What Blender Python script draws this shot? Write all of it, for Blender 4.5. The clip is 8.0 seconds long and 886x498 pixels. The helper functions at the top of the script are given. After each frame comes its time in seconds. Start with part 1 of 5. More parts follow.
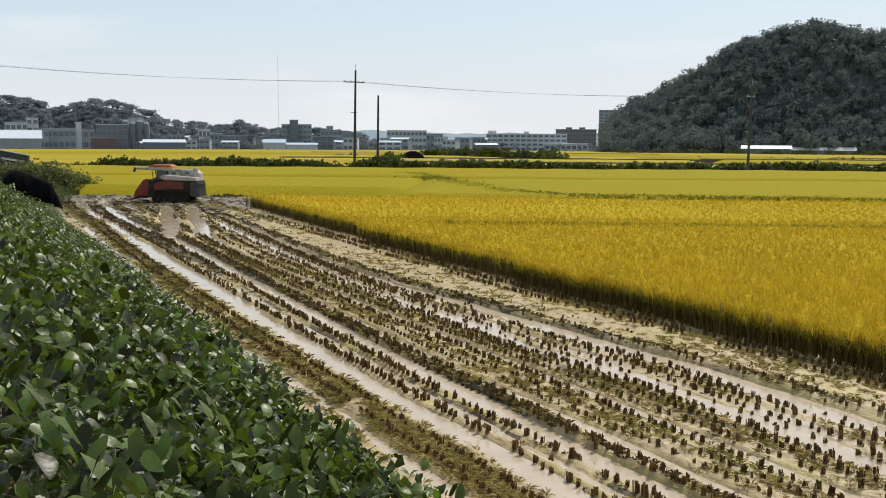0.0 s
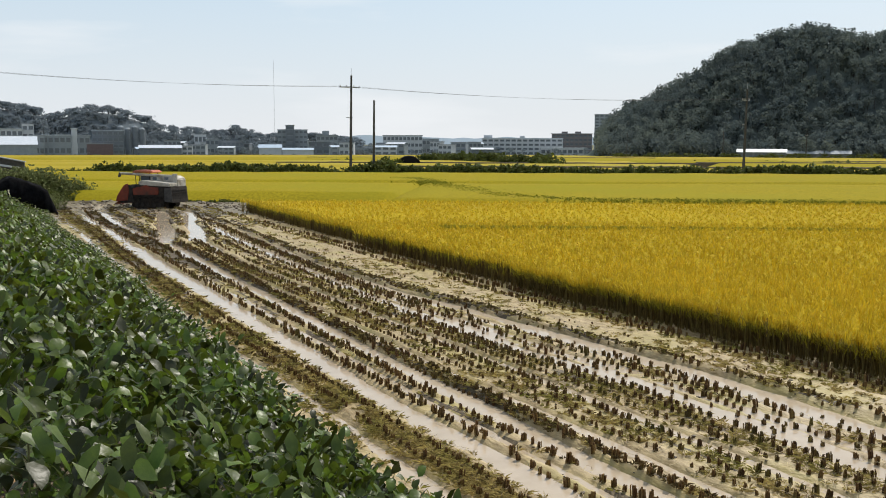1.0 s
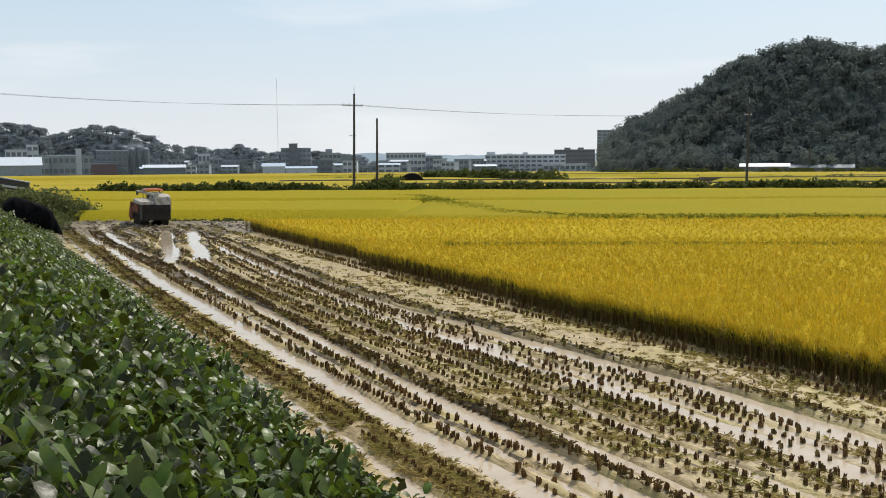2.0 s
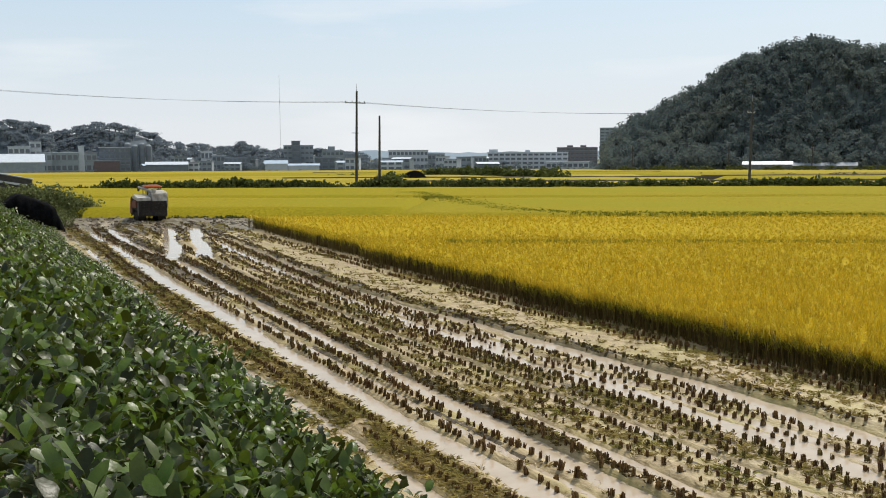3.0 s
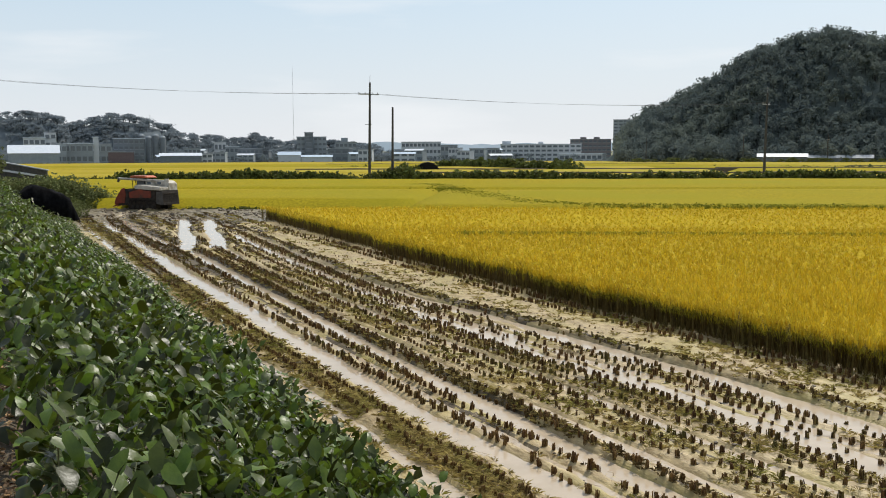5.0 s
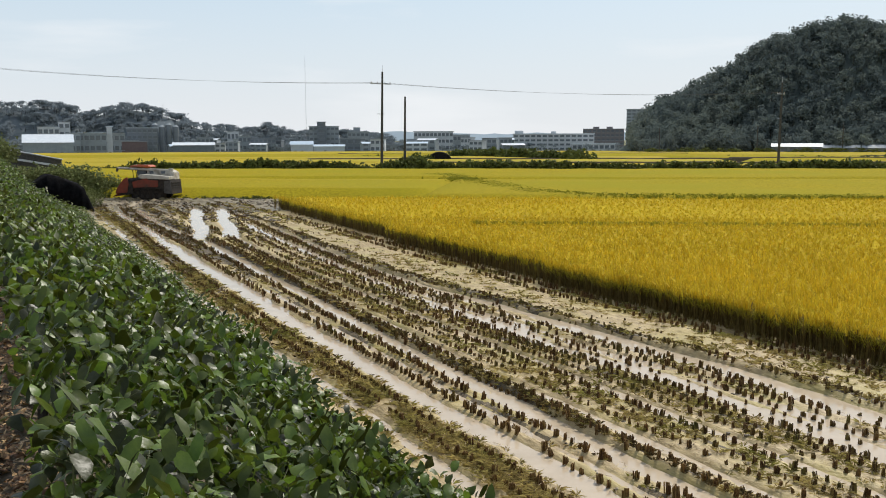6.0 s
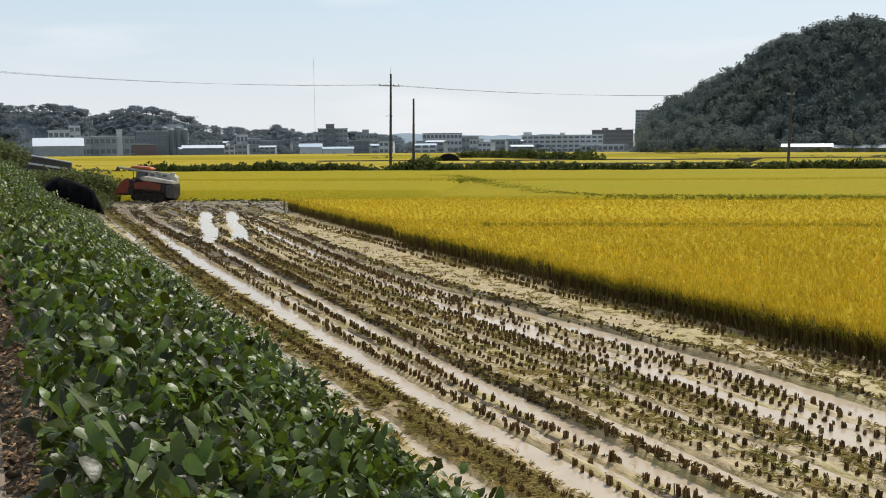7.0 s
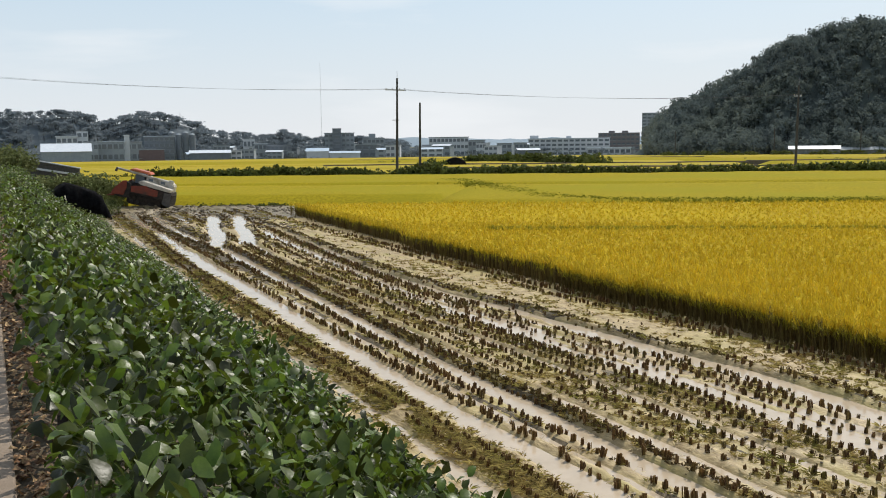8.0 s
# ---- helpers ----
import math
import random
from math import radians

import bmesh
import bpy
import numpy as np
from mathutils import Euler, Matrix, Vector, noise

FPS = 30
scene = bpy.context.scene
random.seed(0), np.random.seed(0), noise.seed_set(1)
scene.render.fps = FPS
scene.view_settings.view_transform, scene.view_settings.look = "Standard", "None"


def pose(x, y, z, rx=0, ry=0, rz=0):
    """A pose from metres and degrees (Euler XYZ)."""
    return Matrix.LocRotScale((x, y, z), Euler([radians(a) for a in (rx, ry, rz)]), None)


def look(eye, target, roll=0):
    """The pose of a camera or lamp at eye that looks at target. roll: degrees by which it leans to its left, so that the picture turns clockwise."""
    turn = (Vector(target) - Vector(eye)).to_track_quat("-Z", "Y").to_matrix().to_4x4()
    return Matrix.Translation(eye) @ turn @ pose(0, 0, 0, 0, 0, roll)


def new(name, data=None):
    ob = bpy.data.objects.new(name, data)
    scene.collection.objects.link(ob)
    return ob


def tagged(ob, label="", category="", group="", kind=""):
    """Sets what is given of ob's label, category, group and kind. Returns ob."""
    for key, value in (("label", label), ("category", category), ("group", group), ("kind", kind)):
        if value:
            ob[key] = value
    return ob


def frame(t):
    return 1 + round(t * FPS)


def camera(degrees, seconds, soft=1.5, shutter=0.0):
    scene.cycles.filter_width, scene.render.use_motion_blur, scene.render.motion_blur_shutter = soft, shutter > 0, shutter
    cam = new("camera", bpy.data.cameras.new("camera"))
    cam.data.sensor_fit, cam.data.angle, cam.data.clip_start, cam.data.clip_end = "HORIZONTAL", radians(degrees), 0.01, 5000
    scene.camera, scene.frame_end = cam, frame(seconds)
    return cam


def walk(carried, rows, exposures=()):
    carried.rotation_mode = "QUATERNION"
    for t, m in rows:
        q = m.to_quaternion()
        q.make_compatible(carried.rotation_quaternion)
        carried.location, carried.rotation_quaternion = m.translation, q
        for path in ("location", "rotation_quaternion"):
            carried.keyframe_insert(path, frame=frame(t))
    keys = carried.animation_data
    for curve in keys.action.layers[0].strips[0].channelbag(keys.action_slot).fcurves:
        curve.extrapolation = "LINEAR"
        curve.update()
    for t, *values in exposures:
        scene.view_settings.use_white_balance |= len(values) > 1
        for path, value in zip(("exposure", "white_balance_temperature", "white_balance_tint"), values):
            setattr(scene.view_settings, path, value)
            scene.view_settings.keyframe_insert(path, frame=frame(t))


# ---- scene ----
cam = camera(52.0, 8.0, soft=1.0)
EYE = 4.2
PATH = [
    (0.0, 0.0, 0.0, -29.2, -7.05, -0.3),
    (0.5, 0.008, 0.012, -29.16, -7.654, -0.573),
    (1.0, 0.017, 0.019, -29.451, -6.759, -0.095),
    (1.5, 0.005, -0.003, -29.351, -5.663, 0.361),
    (3.0, 0.009, 0.007, -29.107, -5.846, 0.325),
    (3.5, -0.007, -0.002, -28.995, -6.017, 0.293),
    (4.0, -0.002, 0.002, -28.897, -6.131, 0.227),
    (5.5, -0.012, 0.014, -27.893, -6.636, 0.218),
    (6.0, -0.006, 0.015, -27.524, -7.008, 0.191),
    (6.5, -0.012, 0.01, -27.245, -7.111, 0.338),
    (7.0, 0.001, 0.016, -26.98, -6.894, 0.446),
    (7.5, -0.003, 0.006, -26.771, -6.63, 0.603),
    (8.0, -0.008, -0.003, -26.576, -6.652, 0.715),
]
walk(cam, [(t, pose(x, y, EYE, 90 + pitch, roll, yaw)) for t, x, y, yaw, pitch, roll in PATH],
     exposures=[(0.0, 0.0), (8.0, 0.0)])

# ---- light: high autumn sun ahead and to the right, hazy bright sky ----
SUN_AZ, SUN_EL = 62.0, 48.0   # degrees clockwise from +y; above the horizon
world = bpy.data.worlds.new("sky")
scene.world = world
world.use_nodes = True
wn, wl = world.node_tree.nodes, world.node_tree.links
wn.clear()
sky = wn.new("ShaderNodeTexSky")
sky.sky_type = "NISHITA"
sky.sun_disc = False
sky.sun_elevation = radians(SUN_EL)
sky.sun_rotation = radians(SUN_AZ)
sky.altitude = 50
sky.air_density = 1.0
sky.dust_density = 3.0
sky.ozone_density = 2.0
wco = wn.new("ShaderNodeTexCoord")
wmap = wn.new("ShaderNodeMapping")
wmap.inputs["Scale"].default_value = (1.6, 1.6, 9.0)
wno = wn.new("ShaderNodeTexNoise")
wno.inputs["Scale"].default_value = 1.7
wno.inputs["Detail"].default_value = 5.0
wramp = wn.new("ShaderNodeValToRGB")
wramp.color_ramp.elements[0].position, wramp.color_ramp.elements[1].position = 0.50, 0.80
wsep = wn.new("ShaderNodeSeparateXYZ")
whor = wn.new("ShaderNodeMapRange")          # haze thickens towards the horizon
whor.inputs[1].default_value, whor.inputs[2].default_value = 0.0, 0.55
whor.inputs[3].default_value, whor.inputs[4].default_value = 0.95, 0.30
whaze = wn.new("ShaderNodeMapRange")
whaze.data_type = "FLOAT_VECTOR"             # milky white low down, pale blue above
whaze.inputs[7].default_value, whaze.inputs[8].default_value = (0.0, 0.0, 0.0), (0.17, 0.17, 0.17)
whaze.inputs[9].default_value, whaze.inputs[10].default_value = (8.5, 8.75, 9.0), (6.6, 8.2, 9.5)
wmix = wn.new("ShaderNodeMix")
wmix.data_type = "RGBA"
wcloud = wn.new("ShaderNodeMix")
wcloud.data_type = "RGBA"
wcloud.inputs[7].default_value = (9.2, 9.4, 9.6, 1)
wbg = wn.new("ShaderNodeBackground")
wbg.inputs["Strength"].default_value = 0.1
wout = wn.new("ShaderNodeOutputWorld")
wl.new(wco.outputs["Generated"], wmap.inputs[0])
wl.new(wmap.outputs[0], wno.inputs["Vector"])
wl.new(wno.outputs["Fac"], wramp.inputs[0])
wl.new(wco.outputs["Generated"], wsep.inputs[0])
wl.new(wsep.outputs["Z"], whor.inputs[0])
wl.new(whor.outputs[0], wmix.inputs[0])
wl.new(sky.outputs[0], wmix.inputs[6])
wl.new(wsep.outputs["Z"], whaze.inputs[6])
wl.new(whaze.outputs[1], wmix.inputs[7])
wl.new(wramp.outputs[0], wcloud.inputs[0])
wl.new(wmix.outputs[2], wcloud.inputs[6])
wl.new(wcloud.outputs[2], wbg.inputs["Color"])
wl.new(wbg.outputs[0], wout.inputs["Surface"])
sun = new("sun", bpy.data.lights.new("sun", "SUN"))
sun.data.energy = 3.6
sun.data.angle = radians(0.6)
sun.data.color = (1.0, 0.95, 0.86)
_e, _a = radians(SUN_EL), radians(SUN_AZ)
sun.matrix_world = look((math.sin(_a) * math.cos(_e) * 50, math.cos(_a) * math.cos(_e) * 50, math.sin(_e) * 50), (0, 0, 0))

# ---- materials ----
def mat(name, a, b, scale=6.0, rough=0.7, metal=0.0, bump=0.0, bump_scale=40.0, island=0.0, obj_random=0.0, stretch=(1, 1, 1),
        third=None, third_scale=0.7, spec=0.5, trans=0.0, lo=0.35, hi=0.65):
    """A surface of two colours in fine noise, a third in large patches, with relief and piece-to-piece variation."""
    m = bpy.data.materials.new(name)
    m.use_nodes = True
    n, l = m.node_tree.nodes, m.node_tree.links
    p = n["Principled BSDF"]
    geo = n.new("ShaderNodeNewGeometry")
    mp = n.new("ShaderNodeMapping")
    mp.inputs["Scale"].default_value = stretch
    co = n.new("ShaderNodeTexCoord")
    l.new(co.outputs["Object"], mp.inputs[0])
    nz = n.new("ShaderNodeTexNoise")
    nz.inputs["Scale"].default_value = scale
    nz.inputs["Detail"].default_value = 6.0
    nz.inputs["Roughness"].default_value = 0.65
    l.new(mp.outputs[0], nz.inputs["Vector"])
    mr = n.new("ShaderNodeMapRange")
    mr.inputs[1].default_value, mr.inputs[2].default_value = lo, hi
    l.new(nz.outputs["Fac"], mr.inputs[0])
    mx = n.new("ShaderNodeMix")
    mx.data_type = "RGBA"
    mx.inputs[6].default_value, mx.inputs[7].default_value = (*a, 1), (*b, 1)
    l.new(mr.outputs[0], mx.inputs[0])
    col = mx.outputs[2]
    if third:
        nt = n.new("ShaderNodeTexNoise")
        nt.inputs["Scale"].default_value = third_scale
        nt.inputs["Detail"].default_value = 4.0
        l.new(mp.outputs[0], nt.inputs["Vector"])
        mt = n.new("ShaderNodeMapRange")
        mt.inputs[1].default_value, mt.inputs[2].default_value = 0.45, 0.68
        l.new(nt.outputs["Fac"], mt.inputs[0])
        m3 = n.new("ShaderNodeMix")
        m3.data_type = "RGBA"
        m3.inputs[7].default_value = (*third, 1)
        l.new(mt.outputs[0], m3.inputs[0])
        l.new(col, m3.inputs[6])
        col = m3.outputs[2]
    if island or obj_random:
        hs = n.new("ShaderNodeHueSaturation")
        src = geo.outputs["Random Per Island"]
        if obj_random:
            src = n.new("ShaderNodeObjectInfo").outputs["Random"]
        amp = island or obj_random
        mv = n.new("ShaderNodeMapRange")
        mv.inputs[3].default_value, mv.inputs[4].default_value = 1 - amp, 1 + amp
        l.new(src, mv.inputs[0])
        l.new(mv.outputs[0], hs.inputs["Value"])
        mh = n.new("ShaderNodeMath")
        mh.operation = "MULTIPLY_ADD"
        mh.inputs[1].default_value, mh.inputs[2].default_value = 0.05 * amp, 0.5 - 0.025 * amp
        l.new(src, mh.inputs[0])
        l.new(mh.outputs[0], hs.inputs["Hue"])
        l.new(col, hs.inputs["Color"])
        col = hs.outputs[0]
    l.new(col, p.inputs["Base Color"])
    p.inputs["Roughness"].default_value = rough
    p.inputs["Metallic"].default_value = metal
    p.inputs["Specular IOR Level"].default_value = spec
    if bump:
        bp = n.new("ShaderNodeBump")
        nb = n.new("ShaderNodeTexNoise")
        nb.inputs["Scale"].default_value = bump_scale
        nb.inputs["Detail"].default_value = 4.0
        l.new(mp.outputs[0], nb.inputs["Vector"])
        l.new(nb.outputs["Fac"], bp.inputs["Height"])
        bp.inputs["Strength"].default_value = bump
        bp.inputs["Distance"].default_value = 0.02
        l.new(bp.outputs[0], p.inputs["Normal"])
    if trans:
        tr = n.new("ShaderNodeBsdfTranslucent")
        ms = n.new("ShaderNodeMixShader")
        ms.inputs[0].default_value = trans
        l.new(col, tr.inputs["Color"])
        l.new(p.outputs[0], ms.inputs[1])
        l.new(tr.outputs[0], ms.inputs[2])
        l.new(ms.outputs[0], n["Material Output"].inputs["Surface"])
    return m


MUD = mat("wet_mud", (0.24, 0.170, 0.075), (0.50, 0.385, 0.20), 9.0, 0.55, bump=0.7, bump_scale=30, stretch=(1, 0.35, 1),
          third=(0.37, 0.30, 0.10), third_scale=1.3, spec=0.35)
CHURN = mat("churned_mud", (0.105, 0.080, 0.042), (0.26, 0.205, 0.110), 4.0, 0.5, bump=0.8, bump_scale=14, third=(0.17, 0.135, 0.06), third_scale=0.7, spec=0.4)
DARKMUD = mat("turned_dark_soil", (0.060, 0.043, 0.024), (0.145, 0.107, 0.058), 7.0, 0.6, bump=0.9, bump_scale=18, third=(0.10, 0.078, 0.036), third_scale=0.9, spec=0.3)
WATER = mat("muddy_water", (0.45, 0.36, 0.25), (0.53, 0.43, 0.315), 1.2, 0.08, bump=0.05, bump_scale=9, spec=0.4)
STUBBLE = mat("cut_stubble", (0.082, 0.044, 0.018), (0.225, 0.125, 0.048), 30.0, 0.8, island=0.55, third=(0.12, 0.098, 0.028), third_scale=1.2, spec=0.2)
TUFT = mat("low_weeds", (0.33, 0.258, 0.090), (0.50, 0.40, 0.165), 5.0, 0.75, island=0.4, third=(0.26, 0.245, 0.06), third_scale=0.8, trans=0.45, spec=0.15)
DARKWEED = mat("trampled_stalks", (0.105, 0.075, 0.034), (0.23, 0.170, 0.076), 6.0, 0.8, island=0.5, spec=0.2, trans=0.3)
CLOD = mat("wet_clods", (0.060, 0.042, 0.022), (0.13, 0.095, 0.05), 7.0, 0.6, bump=0.5, island=0.3)
STRAW = mat("chopped_straw", (0.28, 0.20, 0.09), (0.40, 0.31, 0.15), 20.0, 0.7, island=0.4)
RICE_EAR = mat("ripe_rice_ears", (0.62, 0.448, 0.026), (0.76, 0.565, 0.042), 0.9, 0.75, island=0.2, trans=0.16, spec=0.15)
RICE_LEAF = mat("rice_leaves", (0.32, 0.295, 0.024), (0.46, 0.390, 0.034), 1.1, 0.75, island=0.3, trans=0.14, spec=0.15)
RICE_BED = mat("rice_canopy", (0.26, 0.182, 0.008), (0.47, 0.335, 0.016), 5.0, 0.9, bump=1.0, bump_scale=16, third=(0.42, 0.305, 0.013), third_scale=0.12, spec=0.03)
RICE_BED_GREEN = mat("rice_canopy_greener", (0.215, 0.172, 0.008), (0.36, 0.284, 0.016), 5.0, 0.9, bump=1.0, bump_scale=14, third=(0.265, 0.230, 0.013), third_scale=0.08, spec=0.03)
RICE_BED_FAR = mat("rice_canopy_far", (0.31, 0.235, 0.020), (0.40, 0.305, 0.030), 0.8, 0.9, bump=0.8, bump_scale=4, third=(0.34, 0.275, 0.03), third_scale=0.04, spec=0.05)
RICE_GREEN = mat("half_ripe_rice", (0.38, 0.30, 0.012), (0.48, 0.38, 0.022), 0.6, 0.8, island=0.2, trans=0.1, spec=0.1)
RICE_STEM = mat("rice_straw_stems", (0.105, 0.072, 0.022), (0.19, 0.135, 0.042), 12.0, 0.75, island=0.5, spec=0.15)
GREEN_RICE = mat("green_rice_strip", (0.20, 0.205, 0.014), (0.29, 0.275, 0.020), 0.6, 0.8, island=0.25, trans=0.1, spec=0.1)
BEAN = mat("soybean_leaf", (0.038, 0.064, 0.008), (0.102, 0.142, 0.016), 6.0, 0.40, bump=0.15, bump_scale=45, island=0.8, third=(0.110, 0.132, 0.012), trans=0.36, spec=0.46)
BEAN_YELLOW = mat("yellowing_soybean_leaf", (0.22, 0.24, 0.03), (0.42, 0.34, 0.03), 14.0, 0.45, island=0.3, trans=0.25)
BEAN_STEM = mat("soybean_stem", (0.07, 0.09, 0.03), (0.14, 0.13, 0.05), 20.0, 0.7)
SOIL = mat("dry_bank_soil", (0.075, 0.058, 0.036), (0.15, 0.115, 0.075), 8.0, 0.9, bump=0.7, bump_scale=25)
CONCRETE = mat("road_concrete", (0.25, 0.195, 0.145), (0.34, 0.27, 0.205), 5.0, 0.9, bump=0.25, bump_scale=80, third=(0.22, 0.17, 0.125), third_scale=0.9, spec=0.2)
LITTER = mat("dry_leaf_litter", (0.13, 0.062, 0.032), (0.44, 0.285, 0.155), 9.0, 0.8, island=0.6, spec=0.2)
GRASS = mat("field_grass", (0.075, 0.085, 0.022), (0.15, 0.145, 0.04), 0.8, 0.85, bump=0.6, bump_scale=6, third=(0.12, 0.10, 0.04), third_scale=0.05)
WEED = mat("bank_weeds", (0.060, 0.078, 0.020), (0.125, 0.140, 0.036), 2.5, 0.75, island=0.4, trans=0.3, spec=0.15)
BRUSH = mat("pale_brush", (0.10, 0.122, 0.040), (0.20, 0.215, 0.085), 2.5, 0.75, island=0.45, trans=0.3, spec=0.15)
# hill foliage: blue-grey haze of the distance mixed into the base colour
PINE_HAZED = mat("hill_foliage_haze_tint", (0.128, 0.158, 0.156), (0.165, 0.195, 0.186), 0.12, 0.9, island=0.06, third=(0.185, 0.215, 0.188), third_scale=0.04, trans=0.38, spec=0.0)
# distance haze painted into far woods and mountains as pale blue colour
FARWOOD_HAZED = mat("far_foliage_haze_tint", (0.205, 0.240, 0.265), (0.245, 0.280, 0.30), 0.1, 0.95, island=0.05, trans=0.4, spec=0.0)
FARRIDGE_HAZED = mat("far_mountain_haze_tint", (0.42, 0.50, 0.56), (0.47, 0.55, 0.60), 0.01, 0.9)
POLE = mat("weathered_pole_concrete", (0.055, 0.053, 0.050), (0.095, 0.09, 0.085), 6.0, 0.9, spec=0.1)
STEEL = mat("galvanised_steel", (0.30, 0.31, 0.32), (0.42, 0.43, 0.44), 8.0, 0.45, metal=0.6)
CABLE = mat("cable_sheath", (0.10, 0.10, 0.11), (0.14, 0.14, 0.15), 8.0, 0.6)
TARP = mat("black_shade_cloth", (0.006, 0.006, 0.007), (0.016, 0.016, 0.018), 5.0, 0.9, bump=0.5, bump_scale=14, spec=0.12)
ORANGE = mat("orange_red_paint", (0.15, 0.026, 0.012), (0.24, 0.038, 0.015), 4.0, 0.6, third=(0.060, 0.030, 0.020), third_scale=1.6)
ROOF_ORANGE = mat("orange_canopy_plastic", (0.46, 0.085, 0.014), (0.56, 0.115, 0.018), 4.0, 0.4, third=(0.26, 0.06, 0.016), third_scale=1.2)
CREAM = mat("off_white_paint", (0.44, 0.405, 0.345), (0.56, 0.525, 0.46), 3.0, 0.5, third=(0.20, 0.17, 0.13), third_scale=2.3)
DARKSTEEL = mat("muddy_dark_steel", (0.016, 0.013, 0.012), (0.048, 0.038, 0.030), 5.0, 0.8, bump=0.3, spec=0.3)
RUBBER = mat("muddy_rubber", (0.012, 0.010, 0.009), (0.045, 0.034, 0.024), 6.0, 0.9, bump=0.4, spec=0.2)
GREYPLATE = mat("dusty_grey_plate", (0.045, 0.041, 0.038), (0.095, 0.088, 0.082), 5.0, 0.7)
GLASS = mat("dark_window_glass", (0.12, 0.138, 0.156), (0.15, 0.168, 0.186), 1.0, 0.2, spec=0.5)
W_WHITE = mat("white_render", (0.50, 0.52, 0.54), (0.58, 0.60, 0.62), 0.4, 0.85)
W_GREY = mat("grey_render", (0.26, 0.29, 0.31), (0.33, 0.36, 0.38), 0.4, 0.85)
W_DARK = mat("slate_grey_render", (0.15, 0.17, 0.19), (0.20, 0.22, 0.24), 0.4, 0.85)
W_BROWN = mat("brown_tile_facade", (0.17, 0.15, 0.155), (0.22, 0.19, 0.19), 0.4, 0.85)
R_WHITE = mat("white_metal_roof", (0.58, 0.63, 0.68), (0.68, 0.72, 0.76), 0.6, 0.5)
R_GREY = mat("grey_flat_roof", (0.30, 0.32, 0.34), (0.38, 0.40, 0.42), 0.6, 0.8)
R_BLUE = mat("pale_blue_roof", (0.42, 0.52, 0.62), (0.50, 0.60, 0.70), 0.6, 0.5)
R_RUST = mat("rusty_red_wall", (0.15, 0.105, 0.10), (0.19, 0.135, 0.13), 0.6, 0.8)


# ---- building blocks ----
def part(name, bm, material, parent, label="", smooth=False):
    me = bpy.data.meshes.new(name)
    bm.to_mesh(me)
    bm.free()
    if smooth:
        for f in me.polygons:
            f.use_smooth = True
    me.materials.append(material)
    ob = new(name, me)
    ob.parent = parent
    if label:
        tagged(ob, label)
    return ob


def thing(name, label, category, group="", kind="", at=(0, 0, 0), rz=0.0):
    ob = tagged(new(name), label, category, group, kind)
    ob.matrix_world = pose(*at, 0, 0, rz)
    return ob


def box(bm, x0, x1, y0, y1, z0, z1, bevel=0.0, m=None):
    r = bmesh.ops.create_cube(bm, size=1.0)
    vs = r["verts"]
    for v in vs:
        v.co = Vector(((x0 + x1) / 2 + v.co.x * (x1 - x0), (y0 + y1) / 2 + v.co.y * (y1 - y0), (z0 + z1) / 2 + v.co.z * (z1 - z0)))
    if m:
        bmesh.ops.transform(bm, matrix=m, verts=vs)
    if bevel:
        es = list({e for v in vs for e in v.link_edges})
        bmesh.ops.bevel(bm, geom=es, offset=bevel, segments=2, affect="EDGES", profile=0.6)
    return bm


def tube(bm, a, b, r0, r1=None, n=10):
    a, b = Vector(a), Vector(b)
    r1 = r0 if r1 is None else r1
    d = b - a
    m = Matrix.Translation((a + b) / 2) @ d.to_track_quat("Z", "Y").to_matrix().to_4x4()
    bmesh.ops.create_cone(bm, cap_ends=True, segments=n, radius1=r0, radius2=r1, depth=d.length, matrix=m)
    return bm


def prism(bm, outline, y0, y1):
    """A closed outline in x, z, drawn out from y0 to y1."""
    a = [bm.verts.new((x, y0, z)) for x, z in outline]
    b = [bm.verts.new((x, y1, z)) for x, z in outline]
    k = len(outline)
    bm.faces.new(a)
    bm.faces.new(b[::-1])
    for i in range(k):
        bm.faces.new((a[i], b[i], b[(i + 1) % k], a[(i + 1) % k]))
    bmesh.ops.recalc_face_normals(bm, faces=bm.faces[:])
    return bm


def mesh_arrays(name, V, F, mats, idx=None, smooth=False):
    me = bpy.data.meshes.new(name)
    V, F = np.asarray(V, dtype=np.float32), np.asarray(F, dtype=np.int32)
    k = F.shape[1]
    me.vertices.add(len(V))
    me.vertices.foreach_set("co", V.ravel())
    me.loops.add(F.size)
    me.loops.foreach_set("vertex_index", F.ravel())
    me.polygons.add(len(F))
    me.polygons.foreach_set("loop_start", np.arange(0, F.size, k, dtype=np.int32))
    if idx is not None:
        me.polygons.foreach_set("material_index", np.asarray(idx, dtype=np.int32))
    me.polygons.foreach_set("use_smooth", np.full(len(F), smooth))
    for m in mats:
        me.materials.append(m)
    me.update(calc_edges=True)
    me.validate()
    return me


def stuff(name, me, label, category, parent=None):
    ob = tagged(new(name, me), label, "" if parent else category, kind="stuff")
    if parent:
        ob.parent = parent
    return ob


